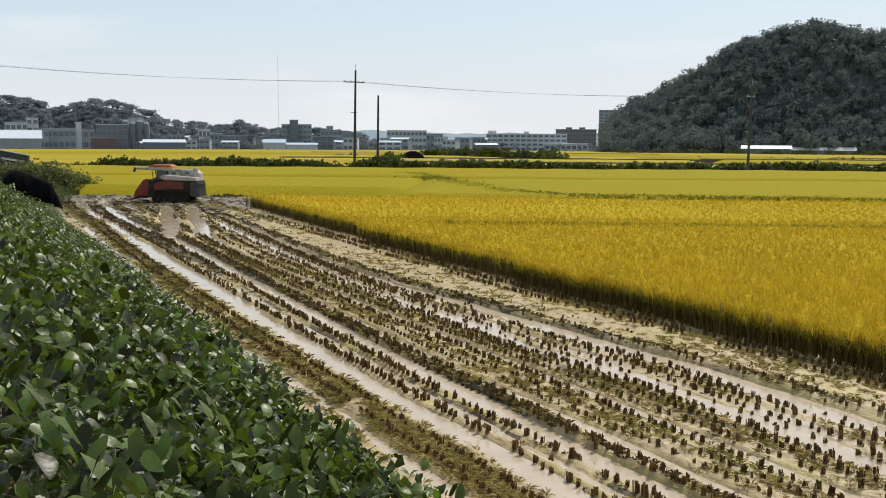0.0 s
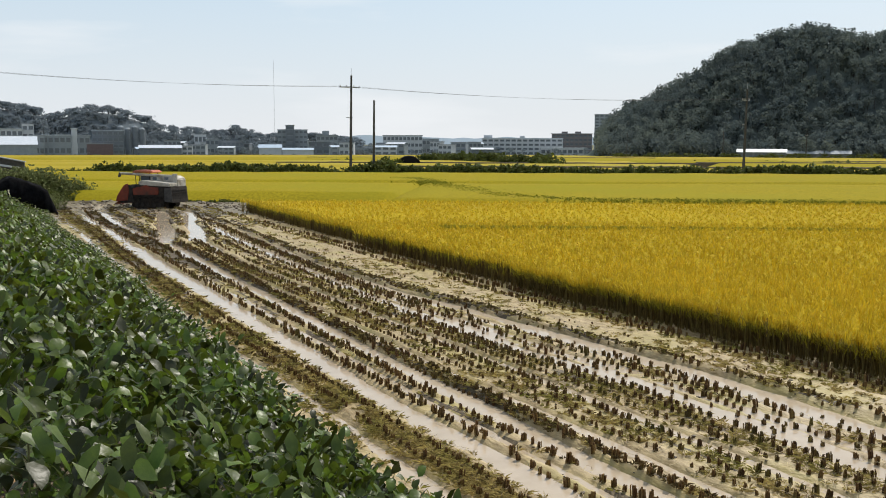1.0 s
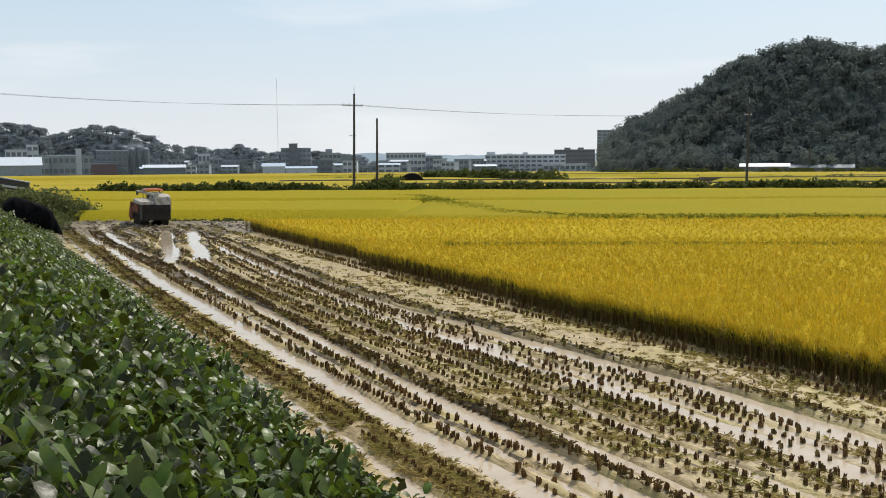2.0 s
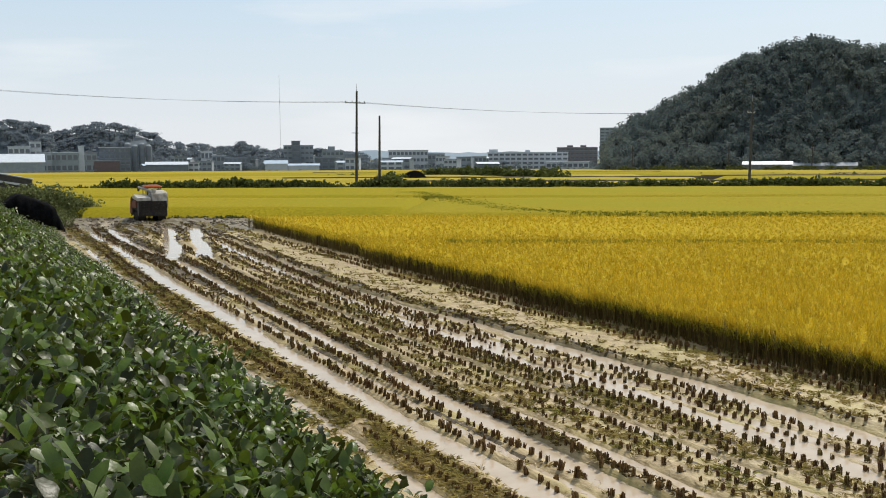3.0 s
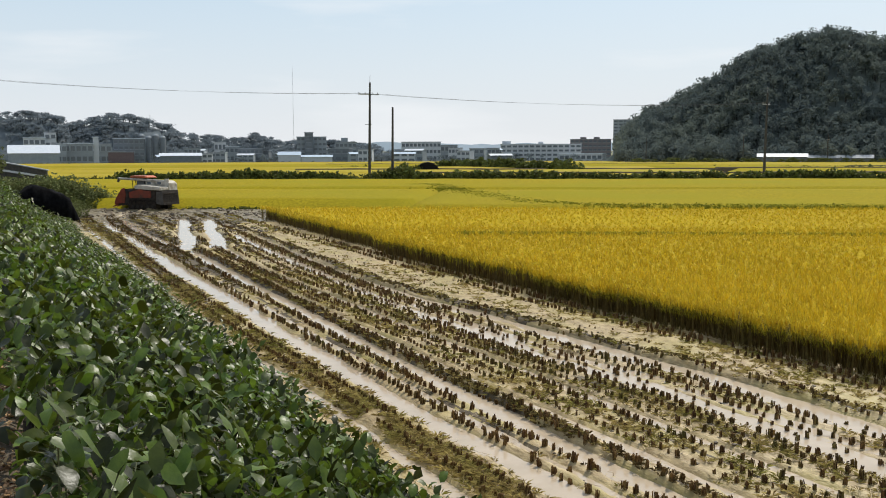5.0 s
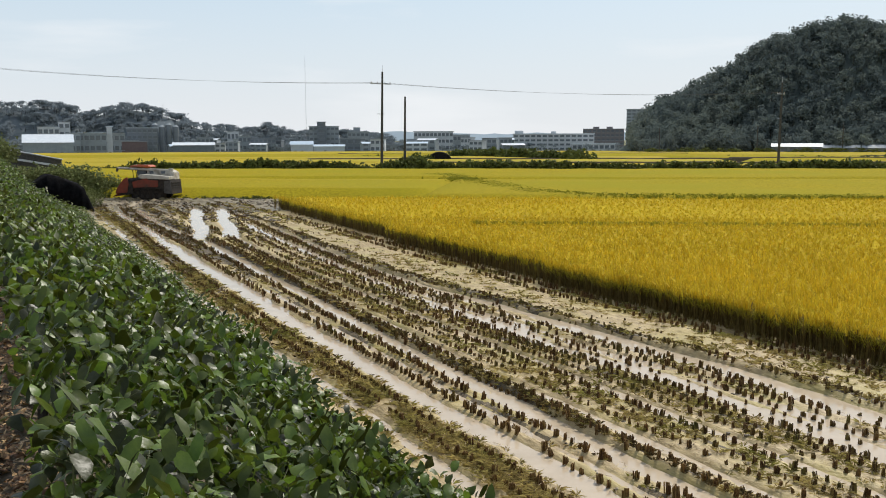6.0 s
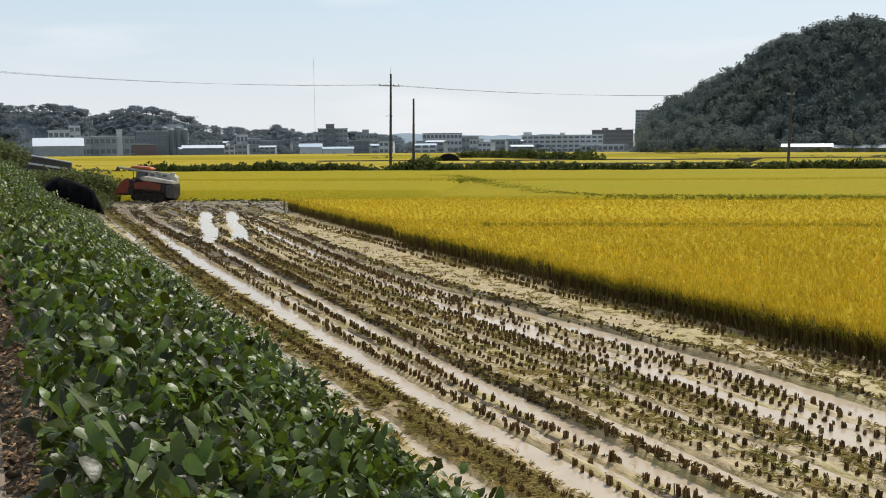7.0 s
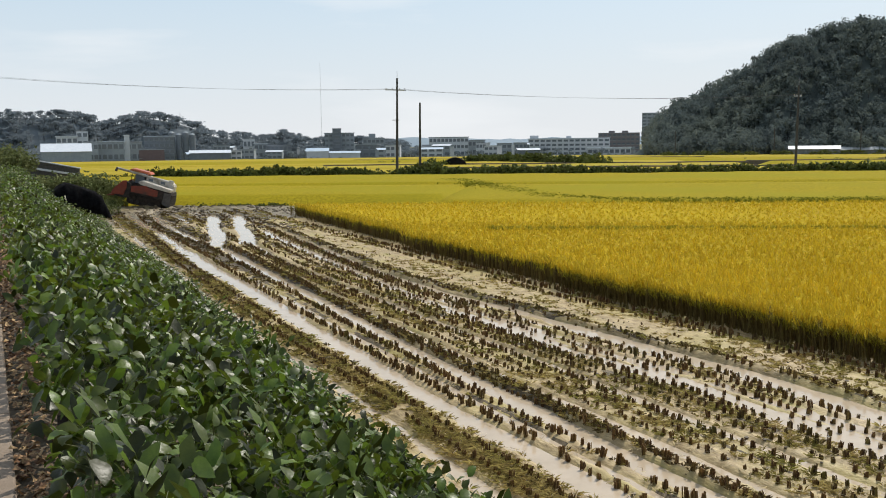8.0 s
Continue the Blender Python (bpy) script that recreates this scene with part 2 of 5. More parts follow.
def scatter(templates, P, rz, s, rng, sz=None, tilt=0.0):
    """Joins copies of the templates (verts, tris, material index) at the points P. Returns verts, tris, index."""
    P, rz, s = np.asarray(P, float), np.asarray(rz, float), np.asarray(s, float)
    sz = s if sz is None else np.asarray(sz, float)
    pick = rng.integers(0, len(templates), len(P))
    VV, FF, II, base = [], [], [], 0
    for k, (tv, tf, ti) in enumerate(templates):
        w = np.nonzero(pick == k)[0]
        if not len(w):
            continue
        c, sn = np.cos(rz[w])[:, None], np.sin(rz[w])[:, None]
        x, y, z = tv[None, :, 0] * s[w, None], tv[None, :, 1] * s[w, None], tv[None, :, 2] * sz[w, None]
        if tilt:
            x = x + z * rng.normal(0, tilt, len(w))[:, None]
            y = y + z * rng.normal(0, tilt, len(w))[:, None]
        X = np.stack([x * c - y * sn, x * sn + y * c, z], -1) + P[w, None, :]
        VV.append(X.reshape(-1, 3))
        FF.append((tf[None] + (np.arange(len(w)) * len(tv))[:, None, None] + base).reshape(-1, 3))
        II.append(np.tile(ti, len(w)))
        base += len(w) * len(tv)
    return np.concatenate(VV), np.concatenate(FF), np.concatenate(II)


def ribbon(p, q, r, w0, w1, w2, side):
    """Three cross-lines of a bent blade: verts and tris."""
    side = np.asarray(side, float)
    V = [np.add(p, side * w0), np.subtract(p, side * w0), np.add(q, side * w1), np.subtract(q, side * w1), np.add(r, side * w2), np.subtract(r, side * w2)]
    F = [(0, 1, 3), (0, 3, 2), (2, 3, 5), (2, 5, 4)]
    return V, F


def join(pieces):
    V, F, I, b = [], [], [], 0
    for v, f, i in pieces:
        V += list(v)
        F += [tuple(np.add(t, b)) for t in f]
        I += [i] * len(f)
        b += len(v)
    return np.array(V, float), np.array(F, int), np.array(I, int)


# ---- the lie of the land ----
E1, E2 = np.array([0.83, -0.557]), np.array([0.557, 0.83])   # along the field banks, and away across the fields


def land(x, y):
    """Height of the valley floor: flat paddies, then a gentle fall towards the town."""
    r = np.hypot(x, y)
    return -0.011 * np.clip(r - 170.0, 0, 640)


def bend(y):
    return 0.0011 * np.clip(np.asarray(y, float) - 18.0, 0, 60) ** 2


def sd(s, d):
    return E1 * s + E2 * d


def fbm(x, y, f, seed=0.0):
    """Cheap smooth noise of about -1 to 1, from turned sine waves."""
    out = np.zeros(np.broadcast(x, y).shape)
    a, tot = 1.0, 0.0
    r = np.random.default_rng(int(seed * 10) + 5)
    for k in range(5):
        for _ in range(3):
            t, ph = r.uniform(0, math.tau, 2)
            out = out + a * np.sin((x * math.cos(t) + y * math.sin(t)) * f + ph) / 3
        tot += a
        a *= 0.6
        f *= 1.93
    return out / tot * 2


def sheet(name, xs, ys, zf, material, smooth=True):
    X, Y = np.meshgrid(xs, ys)
    Z = zf(X, Y)
    V = np.stack([X, Y, Z], -1).reshape(-1, 3)
    nx, ny = len(xs), len(ys)
    i = (np.arange(ny - 1)[:, None] * nx + np.arange(nx - 1)[None]).ravel()
    F = np.stack([i, i + 1, i + nx + 1, i + nx], -1)
    return mesh_arrays(name, V, F, [material], smooth=smooth)


# ---- ground out to the horizon ----
g_ax = np.concatenate([-np.geomspace(3000, 20, 24), np.linspace(-15, 60, 26), np.geomspace(70, 3600, 34)])
ground = tagged(new("ground", sheet("ground", g_ax, g_ax, lambda x, y: land(x, y) - 0.35 - 1.2 * ((np.hypot(x, y) < 100) & (x < 40)), GRASS)),
                "flat grassy valley floor between the paddies", "ground", kind="structure")

# ---- harvested paddy: mud with ruts, low ridges and standing water ----
# lines that the machine left along the field: distance from the road near the camera, and how each one wanders further off (y, u)
LINES = [
    (5.12, [(0, 5.12), (41.5, 5.25), (47, 5.07), (55, 4.73), (60, 4.6)]),
    (6.28, [(0, 6.28), (18, 6.36), (25, 6.5), (45, 6.5), (51, 6.11), (59, 5.85)]),
    (7.44, [(0, 7.44), (14, 7.46), (18, 7.65), (24, 7.9), (31, 8.08), (37, 8.1), (43, 7.4), (50, 7.07), (57, 7.2)]),
    (8.07, [(0, 8.07), (12, 8.09), (18.7, 8.23), (28, 8.5), (37, 8.7), (60, 8.4)]),
    (9.2, [(0, 9.15), (10, 9.28), (18.9, 9.19), (26, 9.13), (30, 9.0), (37, 9.37), (50, 9.4)]),
    (10.4, [(0, 10.4), (8, 10.4), (12, 10.5), (15, 10.15), (20, 10.25), (25, 10.45), (29, 10.8), (38, 11.08), (44, 11.45)]),
    (11.95, [(0, 11.9), (9, 11.92), (12, 12.0), (15, 11.7), (18.7, 11.45), (22, 11.2), (26, 11.1), (29, 11.1), (38, 11.75), (44, 11.9)]),
    (12.4, [(0, 12.35), (9, 12.38), (12, 12.45), (15, 12.15), (19, 11.9), (22, 11.65), (26, 11.55), (38, 12.1), (44, 12.3)]),
    (14.4, [(0, 14.4), (18, 14.5), (24, 14.75), (33, 14.8), (44, 14.4), (53, 14.0)]),
]
LINE_U = [u for u, _ in LINES]


def line_at(y):
    """Where the lines lie at y, with one more on either side."""
    at = [np.interp(y, [a for a, _ in k], [b for _, b in k]) for _, k in LINES]
    return [at[0] - 4.0] + at + [at[-1] + 8.0], [LINE_U[0] - 4.0] + LINE_U + [LINE_U[-1] + 8.0]


def row_x_at(u0, y):
    """The x of a planted row u0 at y."""
    at, ref = line_at(y)
    out = np.zeros(np.broadcast(u0, y).shape)
    for a0, a1, r0, r1 in zip(at[:-1], at[1:], ref[:-1], ref[1:]):
        out = np.where((u0 >= r0) & (u0 < r1), a0 + (u0 - r0) * (a1 - a0) / (r1 - r0), out)
    return out + bend(y)


def row_of(x, y):
    """The planted row u0 that passes x, y."""
    u = x - bend(y)
    at, ref = line_at(y)
    out = np.zeros(np.broadcast(x, y).shape)
    for a0, a1, r0, r1 in zip(at[:-1], at[1:], ref[:-1], ref[1:]):
        out = np.where((u >= a0) & (u < a1), r0 + (u - a0) * (r1 - r0) / (a1 - a0), out)
    return out


# row, half width, depth, how far it runs
RUTS = [(5.12, 0.11, 0.085, 60), (6.27, 0.22, 0.11, 62), (6.81, 0.10, 0.075, 34), (7.42, 0.19, 0.14, 60), (8.07, 0.10, 0.085, 34), (9.2, 0.13, 0.105, 48),
        (10.4, 0.25, 0.13, 46), (10.95, 0.26, 0.06, 28), (11.62, 0.14, 0.085, 40), (11.98, 0.21, 0.15, 44)]
RIDGES = [(5.60, 0.30, 0.05), (7.72, 0.12, 0.085), (8.65, 0.33, 0.035), (9.74, 0.30, 0.04), (12.40, 0.13, 0.085), (13.3, 0.7, 0.035)]
# wheel marks of the turn: from x, y to x, y, half width, depth
TURNS = [(11.98, 55.4, 8.55, 38.4, 0.34, 0.20), (13.25, 54.6, 9.80, 38.2, 0.34, 0.20), (13.3, 59.5, 10.3, 65.5, 0.4, 0.12), (12.0, 57.0, 9.0, 64.5, 0.4, 0.12),
         (11.3, 64.5, 9.4, 60.8, 0.28, 0.11), (9.4, 60.8, 8.2, 57.0, 0.28, 0.10), (10.7, 64.3, 8.3, 61.4, 0.25, 0.09), (8.8, 68.6, 9.8, 66.1, 0.7, 0.14),
         (7.5, 65.0, 15.0, 61.5, 0.5, 0.09), (8.7, 56.5, 8.9, 47.0, 0.22, 0.10), (9.9, 57.5, 9.6, 50.0, 0.22, 0.08), (8.9, 38.1, 10.6, 37.8, 0.30, 0.12),
         (11.2, 44.0, 12.6, 52.0, 0.16, 0.08), (14.2, 50.0, 15.0, 58.0, 0.16, 0.06)]


def mud(x, y):
    u = row_of(x, y)
    fade = np.clip((60 - y) / 14, 0, 1)
    z = 0.026 + 0.016 * fbm(x, y * 0.5, 3.2, 1) + 0.012 * fbm(x, y, 14.0, 2)
    for c, w, dep, end in RUTS:
        wob = 0.035 * np.sin(y * 0.31 + c * 7) + 0.025 * np.sin(y * 0.83 + c * 3)
        amt = 0.80 + 0.45 * fbm(y * 0.22, y * 0.05 + c * 9, 1.0, c)
        q = (u - c - wob) / (w * (1 + 0.35 * fbm(x * 1.3, y * 0.6, 2.6, c)))
        z = z - np.clip((end - y) / 10, 0, 1) * amt * (dep * np.exp(-(q ** 4)) - 0.025 * np.exp(-(((np.abs(q) - 1.5) / 0.35) ** 2)))
    for c, w, up in RIDGES:
        z = z + fade * up * np.exp(-(((u - c - 0.04 * np.sin(y * 0.4 + c)) / w) ** 2)) * (0.8 + 0.5 * fbm(x * 2, y, 2.4, c))
    z = z + (1 - fade) * (0.035 * fbm(x, y, 1.9, 7) + 0.04 * fbm(x, y, 8.0, 9))
    for ax, ay, bx, by, w, dep in TURNS:
        L = np.hypot(bx - ax, by - ay)
        t = np.clip(((x - ax) * (bx - ax) + (y - ay) * (by - ay)) / L ** 2, 0, 1)
        q = np.hypot(x - ax - t * (bx - ax) + 0.10 * np.sin(y * 0.7), y - ay - t * (by - ay)) * (1 + 0.15 * fbm(x, y, 1.7, ax))
        z = z - dep * np.exp(-((q / w) ** 4)) + 0.06 * np.exp(-(((q - 1.6 * w) / (0.45 * w)) ** 2))
    # foot of the bean bank, and the bank at the end of the field
    z = z + 0.10 * np.clip((4.95 - 0.006 * y - (x - bend(y))) / 0.4, 0, 1.5)
    z = z + 0.35 * np.clip((y + 0.25 * x - 69.5) / 2.5, 0, 1)
    return z


ys = np.concatenate([np.arange(-6, 4, 0.5), np.arange(4, 22, 0.075), np.arange(22, 40, 0.15), np.arange(40, 74, 0.25)])
paddy = tagged(new("ground_paddy", sheet("ground_paddy", np.arange(3.9, 20.01, 0.065), ys, mud, MUD)),
               "harvested muddy paddy with ruts and cut rice stubble", "paddy", kind="structure")
paddy.data.materials.append(CHURN)
paddy.data.materials.append(DARKMUD)
cy = np.empty(len(paddy.data.polygons) * 3)
paddy.data.polygons.foreach_get("center", cy)
cy = cy.reshape(-1, 3)
kind_of = (cy[:, 1] + 3.0 * fbm(cy[:, 0], cy[:, 1], 0.5, 12) > 50.0).astype(np.int32)
cu = row_of(cy[:, 0], cy[:, 1])
for c, w, y0 in ((5.66, 0.30, 22), (6.92, 0.28, 25), (7.70, 0.16, 18), (8.72, 0.16, 26), (9.75, 0.14, 30), (12.42, 0.12, 12)):      # soil turned up beside the tracks
    rough = np.abs(cu - c) + 0.16 * fbm(cy[:, 0] * 1.5, cy[:, 1], 2.1, c) < w * np.clip((cy[:, 1] - y0) / 8, 0, 1)
    kind_of[rough & (cy[:, 2] > 0.0)] = 2
paddy.data.polygons.foreach_set("material_index", kind_of)
water = tagged(new("water", sheet("water", np.linspace(4.4, 19.5, 30), np.linspace(-6, 72, 60), lambda x, y: 0.0 * x, WATER)),
               "shallow brown water standing in the ruts", "water", kind="structure")

rng = np.random.default_rng(3)


def on_mud(x, y):
    return np.stack([x, y, np.maximum(mud(x, y), -0.03)], -1)


# ---- cut stubble, hill by hill along the planted rows ----
def stubble_template(rng, stems, height):
    pieces = []
    for _ in range(stems):
        a, r = rng.uniform(0, math.tau), 0.040 * math.sqrt(rng.uniform(0, 1))
        cx, cy, h = math.cos(a) * r, math.sin(a) * r, height * rng.uniform(0.5, 1.15)
        tx, ty = cx * 0.85 + rng.normal(0, 0.008), cy * 0.85 + rng.normal(0, 0.008)
        w = rng.uniform(0.008, 0.014)
        k = [(math.cos(q + a) * w, math.sin(q + a) * w) for q in (0, 2.09, 4.19)]
        V = [(cx + p, cy + q, -0.03) for p, q in k] + [(tx + p, ty + q, h) for p, q in k]
        F = [(0, 1, 4), (0, 4, 3), (1, 2, 5), (1, 5, 4), (2, 0, 3), (2, 3, 5), (3, 4, 5)]
        pieces.append((V, F, 0))
    return join(pieces)


ST_NEAR = [stubble_template(rng, 12, 0.12) for _ in range(6)]
ST_FAR = [stubble_template(rng, 6, 0.125) for _ in range(4)]
for tv, _, _ in ST_FAR:
    tv[:, :2] *= 1.1
# planted rows: place, scatter, share that is left standing, height
ROWS = [(5.44, 0.02, 0.95, 0.9), (5.76, 0.02, 0.95, 0.9), (6.57, 0.02, 0.96, 1.05), (6.74, 0.05, 0.30, 0.8), (7.04, 0.02, 0.96, 1.05), (7.16, 0.03, 0.25, 0.8),
        (7.64, 0.03, 0.92, 0.95), (7.78, 0.04, 0.85, 0.9), (8.33, 0.02, 0.88, 0.75), (8.62, 0.02, 0.90, 0.8), (8.92, 0.02, 0.96, 1.0), (9.46, 0.02, 0.9, 0.9),
        (9.75, 0.02, 0.93, 0.95), (10.03, 0.02, 0.9, 0.95), (10.36, 0.05, 0.28, 0.85), (10.66, 0.04, 0.5, 0.9), (10.94, 0.03, 0.75, 0.95), (11.24, 0.03, 0.85, 1.0),
        (11.48, 0.03, 0.7, 1.0), (11.80, 0.05, 0.15, 0.8), (12.30, 0.05, 0.65, 0.8), (12.48, 0.05, 0.55, 0.75), (13.02, 0.06, 0.40, 0.5), (13.66, 0.02, 0.85, 1.0), (14.02, 0.02, 0.95, 1.2)]
hx, hy, u0, hh_row, stand = [], [], [], [], []
for c, jit, share, tall in ROWS:
    y = np.arange(-4.0, 58, 0.175)
    y = y + rng.uniform(-0.022, 0.022, len(y))
    hx.append(row_x_at(c + rng.normal(0, jit, len(y)), y))
    hy.append(y)
    u0.append(np.full(len(y), c))
    hh_row.append(np.full(len(y), tall))
    stand.append(np.full(len(y), share))
hx, hy, u0, hh_row, stand = (np.concatenate(v) for v in (hx, hy, u0, hh_row, stand))
turned = np.zeros(len(hx))
for ax, ay, bx, by, w, dep in TURNS:
    t = np.clip(((hx - ax) * (bx - ax) + (hy - ay) * (by - ay)) / ((bx - ax) ** 2 + (by - ay) ** 2), 0, 1)
    turned = np.maximum(turned, (np.hypot(hx - ax - t * (bx - ax), hy - ay - t * (by - ay)) < w * 1.3) * 1.0)
keep = (rng.uniform(0, 1, len(hx)) < stand * (1 - 0.55 * np.clip((hy - 36) / 8, 0, 1)) * (1 + 0.25 * fbm(hx, hy, 0.8, 14))) & (turned < 0.5)
hx, hy, u0, hh_row = hx[keep], hy[keep], u0[keep], hh_row[keep]
size = rng.uniform(0.7, 1.15, len(hx)) * hh_row
near = (hx > 5.3) & (hx < 8.6) & (hy > 6.2) & (hy < 11.5)
near_ids = np.nonzero(near)[0][:300]
rest = np.ones(len(hx), bool)
rest[near_ids] = False
mid = rest & (hy < 24)
far = rest & (hy >= 24)
V, F, I = scatter(ST_NEAR, on_mud(hx[mid], hy[mid]), rng.uniform(0, 6.28, mid.sum()), size[mid], rng, tilt=0.08)
stuff("stubble_rows", mesh_arrays("stubble_rows", V, F, [STUBBLE]), "dark cut rice stubble standing in rows in the mud", "stubble", paddy)
V, F, I = scatter(ST_FAR, on_mud(hx[far], hy[far]), rng.uniform(0, 6.28, far.sum()), size[far], rng, tilt=0.12)
stuff("stubble_rows_far", mesh_arrays("stubble_rows_far", V, F, [STUBBLE]), "dark cut rice stubble at the field's end", "stubble", paddy)

# ---- low weeds, regrowth and chopped straw between the rows ----
def tuft_template(rng, n, h, spread, w=0.006):
    pieces = []
    for _ in range(n):
        a = rng.uniform(0, math.tau)
        dx, dy = math.cos(a), math.sin(a)
        hh, sp = h * rng.uniform(0.5, 1.2), spread * rng.uniform(0.3, 1.2)
        p = np.array([dx, dy, 0]) * 0.01
        q = np.array([dx * sp * 0.45, dy * sp * 0.45, hh * 0.75])
        r = np.array([dx * sp, dy * sp, hh * rng.uniform(0.6, 1.0)])
        side = np.array([-dy, dx, 0]) * w
        pieces.append(([p, q + side, r, q - side], [(0, 1, 2), (0, 2, 3)], 0))
    return join(pieces)


TUFTS = [tuft_template(rng, 12, 0.032, 0.095, 0.003) for _ in range(5)]
WEEDY = [(5.60, 0.34, 1.6), (5.02, 0.10, 0.5), (5.33, 0.10, 0.5), (7.72, 0.14, 0.8), (8.62, 0.38, 0.55), (9.75, 0.36, 0.6), (11.2, 0.2, 0.5), (12.42, 0.15, 0.5), (13.85, 0.4, 0.65), (13.0, 0.4, 0.25), (6.9, 0.25, 0.12)]
tx, ty = [], []
for c, w, dens in WEEDY:
    for y0, y1, per in ((3.5, 14, 85), (14, 30, 32), (30, 58, 9)):
        n = int((y1 - y0) * per * dens * (w / 0.3))
        y = rng.uniform(y0, y1, n)
        tx.append(row_x_at(c + rng.normal(0, w * 0.6, n), y))
        ty.append(y)
tx, ty = np.concatenate(tx), np.concatenate(ty)
ok = (mud(tx, ty) > 0.0) & (fbm(tx, ty, 1.6, 4) > -0.45)
tx, ty = tx[ok], ty[ok]
V, F, I = scatter(TUFTS, on_mud(tx, ty), rng.uniform(0, 6.28, len(tx)), rng.uniform(0.6, 1.4, len(tx)) * (1 + ty / 50), rng)
stuff("paddy_weeds", mesh_arrays("paddy_weeds", V, F, [TUFT]), "olive regrowth and flattened weeds between stubble rows", "weeds", paddy)
TRAMPLED = [tuft_template(rng, 14, 0.045, 0.075, 0.0026) for _ in range(5)]
tx, ty = [], []
for c, w, dens in ((5.58, 0.34, 0.62), (5.05, 0.12, 0.12), (7.72, 0.12, 0.6), (12.42, 0.14, 0.6), (8.7, 0.3, 0.05), (9.75, 0.3, 0.05), (6.85, 0.25, 0.04), (11.3, 0.2, 0.06)):
    for y0, y1, per in ((3.5, 14, 42), (14, 30, 26), (30, 60, 13)):
        n = int((y1 - y0) * per * dens)
        y = rng.uniform(y0, y1, n)
        tx.append(row_x_at(c + rng.normal(0, w * 0.6, n), y))
        ty.append(y)
tx, ty = np.concatenate(tx), np.concatenate(ty)
for c, w, n in ((5.7, 0.25, 260), (6.95, 0.28, 420), (7.9, 0.2, 160), (8.75, 0.25, 120), (9.8, 0.3, 100), (11.1, 0.3, 120)):
    y = rng.uniform(27, 60, n)
    tx = np.concatenate([tx, row_x_at(c + rng.normal(0, w * 0.6, n), y)])
    ty = np.concatenate([ty, y])
ok = (fbm(tx, ty, 0.9, 6) > -0.5) & (mud(tx, ty) > -0.01)
tx, ty = tx[ok], ty[ok]
V, F, I = scatter(TRAMPLED, on_mud(tx, ty), rng.uniform(0, 6.28, len(tx)), rng.uniform(0.6, 1.3, len(tx)) * (1 + ty / 110), rng)
stuff("trampled_stalks", mesh_arrays("trampled_stalks", V, F, [DARKWEED]), "dark trampled stalks pressed into ridges", "stalks", paddy)


def clod_template(rng):
    bm = bmesh.new()
    bmesh.ops.create_icosphere(bm, subdivisions=1, radius=1.0)
    for v in bm.verts:
        v.co *= rng.uniform(0.7, 1.25)
        v.co.z *= 0.6
    V = np.array([v.co[:] for v in bm.verts])
    F = [tuple(v.index for v in f.verts) for f in bm.faces]
    bm.free()
    return V, np.array(F), np.zeros(len(F), int)


CLODS = [clod_template(rng) for _ in range(5)]
n = 4200
ty = rng.uniform(43, 69.5, n)
tx = rng.uniform(6.5, 19.0, n)
ok = (mud(tx, ty) > 0.02) & (fbm(tx, ty, 1.1, 11) > -0.1)
tx, ty = tx[ok], ty[ok]
V, F, I = scatter(CLODS, on_mud(tx, ty), rng.uniform(0, 6.28, len(tx)), 0.05 + 0.10 * rng.uniform(0, 1, len(tx)) ** 2.5, rng)
stuff("mud_clods", mesh_arrays("mud_clods", V, F, [CLOD]), "dark wet clods thrown up by the tracks", "clods", paddy)
n = 2200
ty = 3.5 + 40 * rng.uniform(0, 1, n) ** 1.4
tx = rng.uniform(5.0, 14.3, n) + bend(ty)
ok = mud(tx, ty) > 0.01
tx, ty = tx[ok], ty[ok]
V, F, I = scatter(CLODS, on_mud(tx, ty), rng.uniform(0, 6.28, len(tx)), 0.012 + 0.03 * rng.uniform(0, 1, len(tx)) ** 2.5, rng)
stuff("small_clods", mesh_arrays("small_clods", V, F, [CLOD]), "small dark clods between the stubble rows", "clods", paddy)
STRAWS = []
for _ in range(4):
    pieces = []
    for _ in range(6):
        a, l = rng.uniform(0, math.tau), rng.uniform(0.04, 0.13)
        c = np.array([rng.normal(0, 0.07), rng.normal(0, 0.07), rng.uniform(0.004, 0.02)])
        dx = np.array([math.cos(a), math.sin(a), rng.normal(0, 0.1)]) * l / 2
        v, f = ribbon(c - dx, c, c + dx, 0.004, 0.004, 0.003, (-math.sin(a), math.cos(a), 0.3))
        pieces.append((v, f, 0))
    STRAWS.append(join(pieces))
n = 3800
ty = 3.5 + 40 * rng.uniform(0, 1, n) ** 1.6
tx = rng.uniform(5.0, 14.4, n) + bend(ty)
ok = mud(tx, ty) > -0.015
V, F, I = scatter(STRAWS, on_mud(tx[ok], ty[ok]) + [0, 0, 0.01], rng.uniform(0, 6.28, ok.sum()), rng.uniform(0.7, 1.3, ok.sum()), rng)
stuff("straw_litter", mesh_arrays("straw_litter", V, F, [STRAW]), "chopped straw strewn over the mud", "straw", paddy)

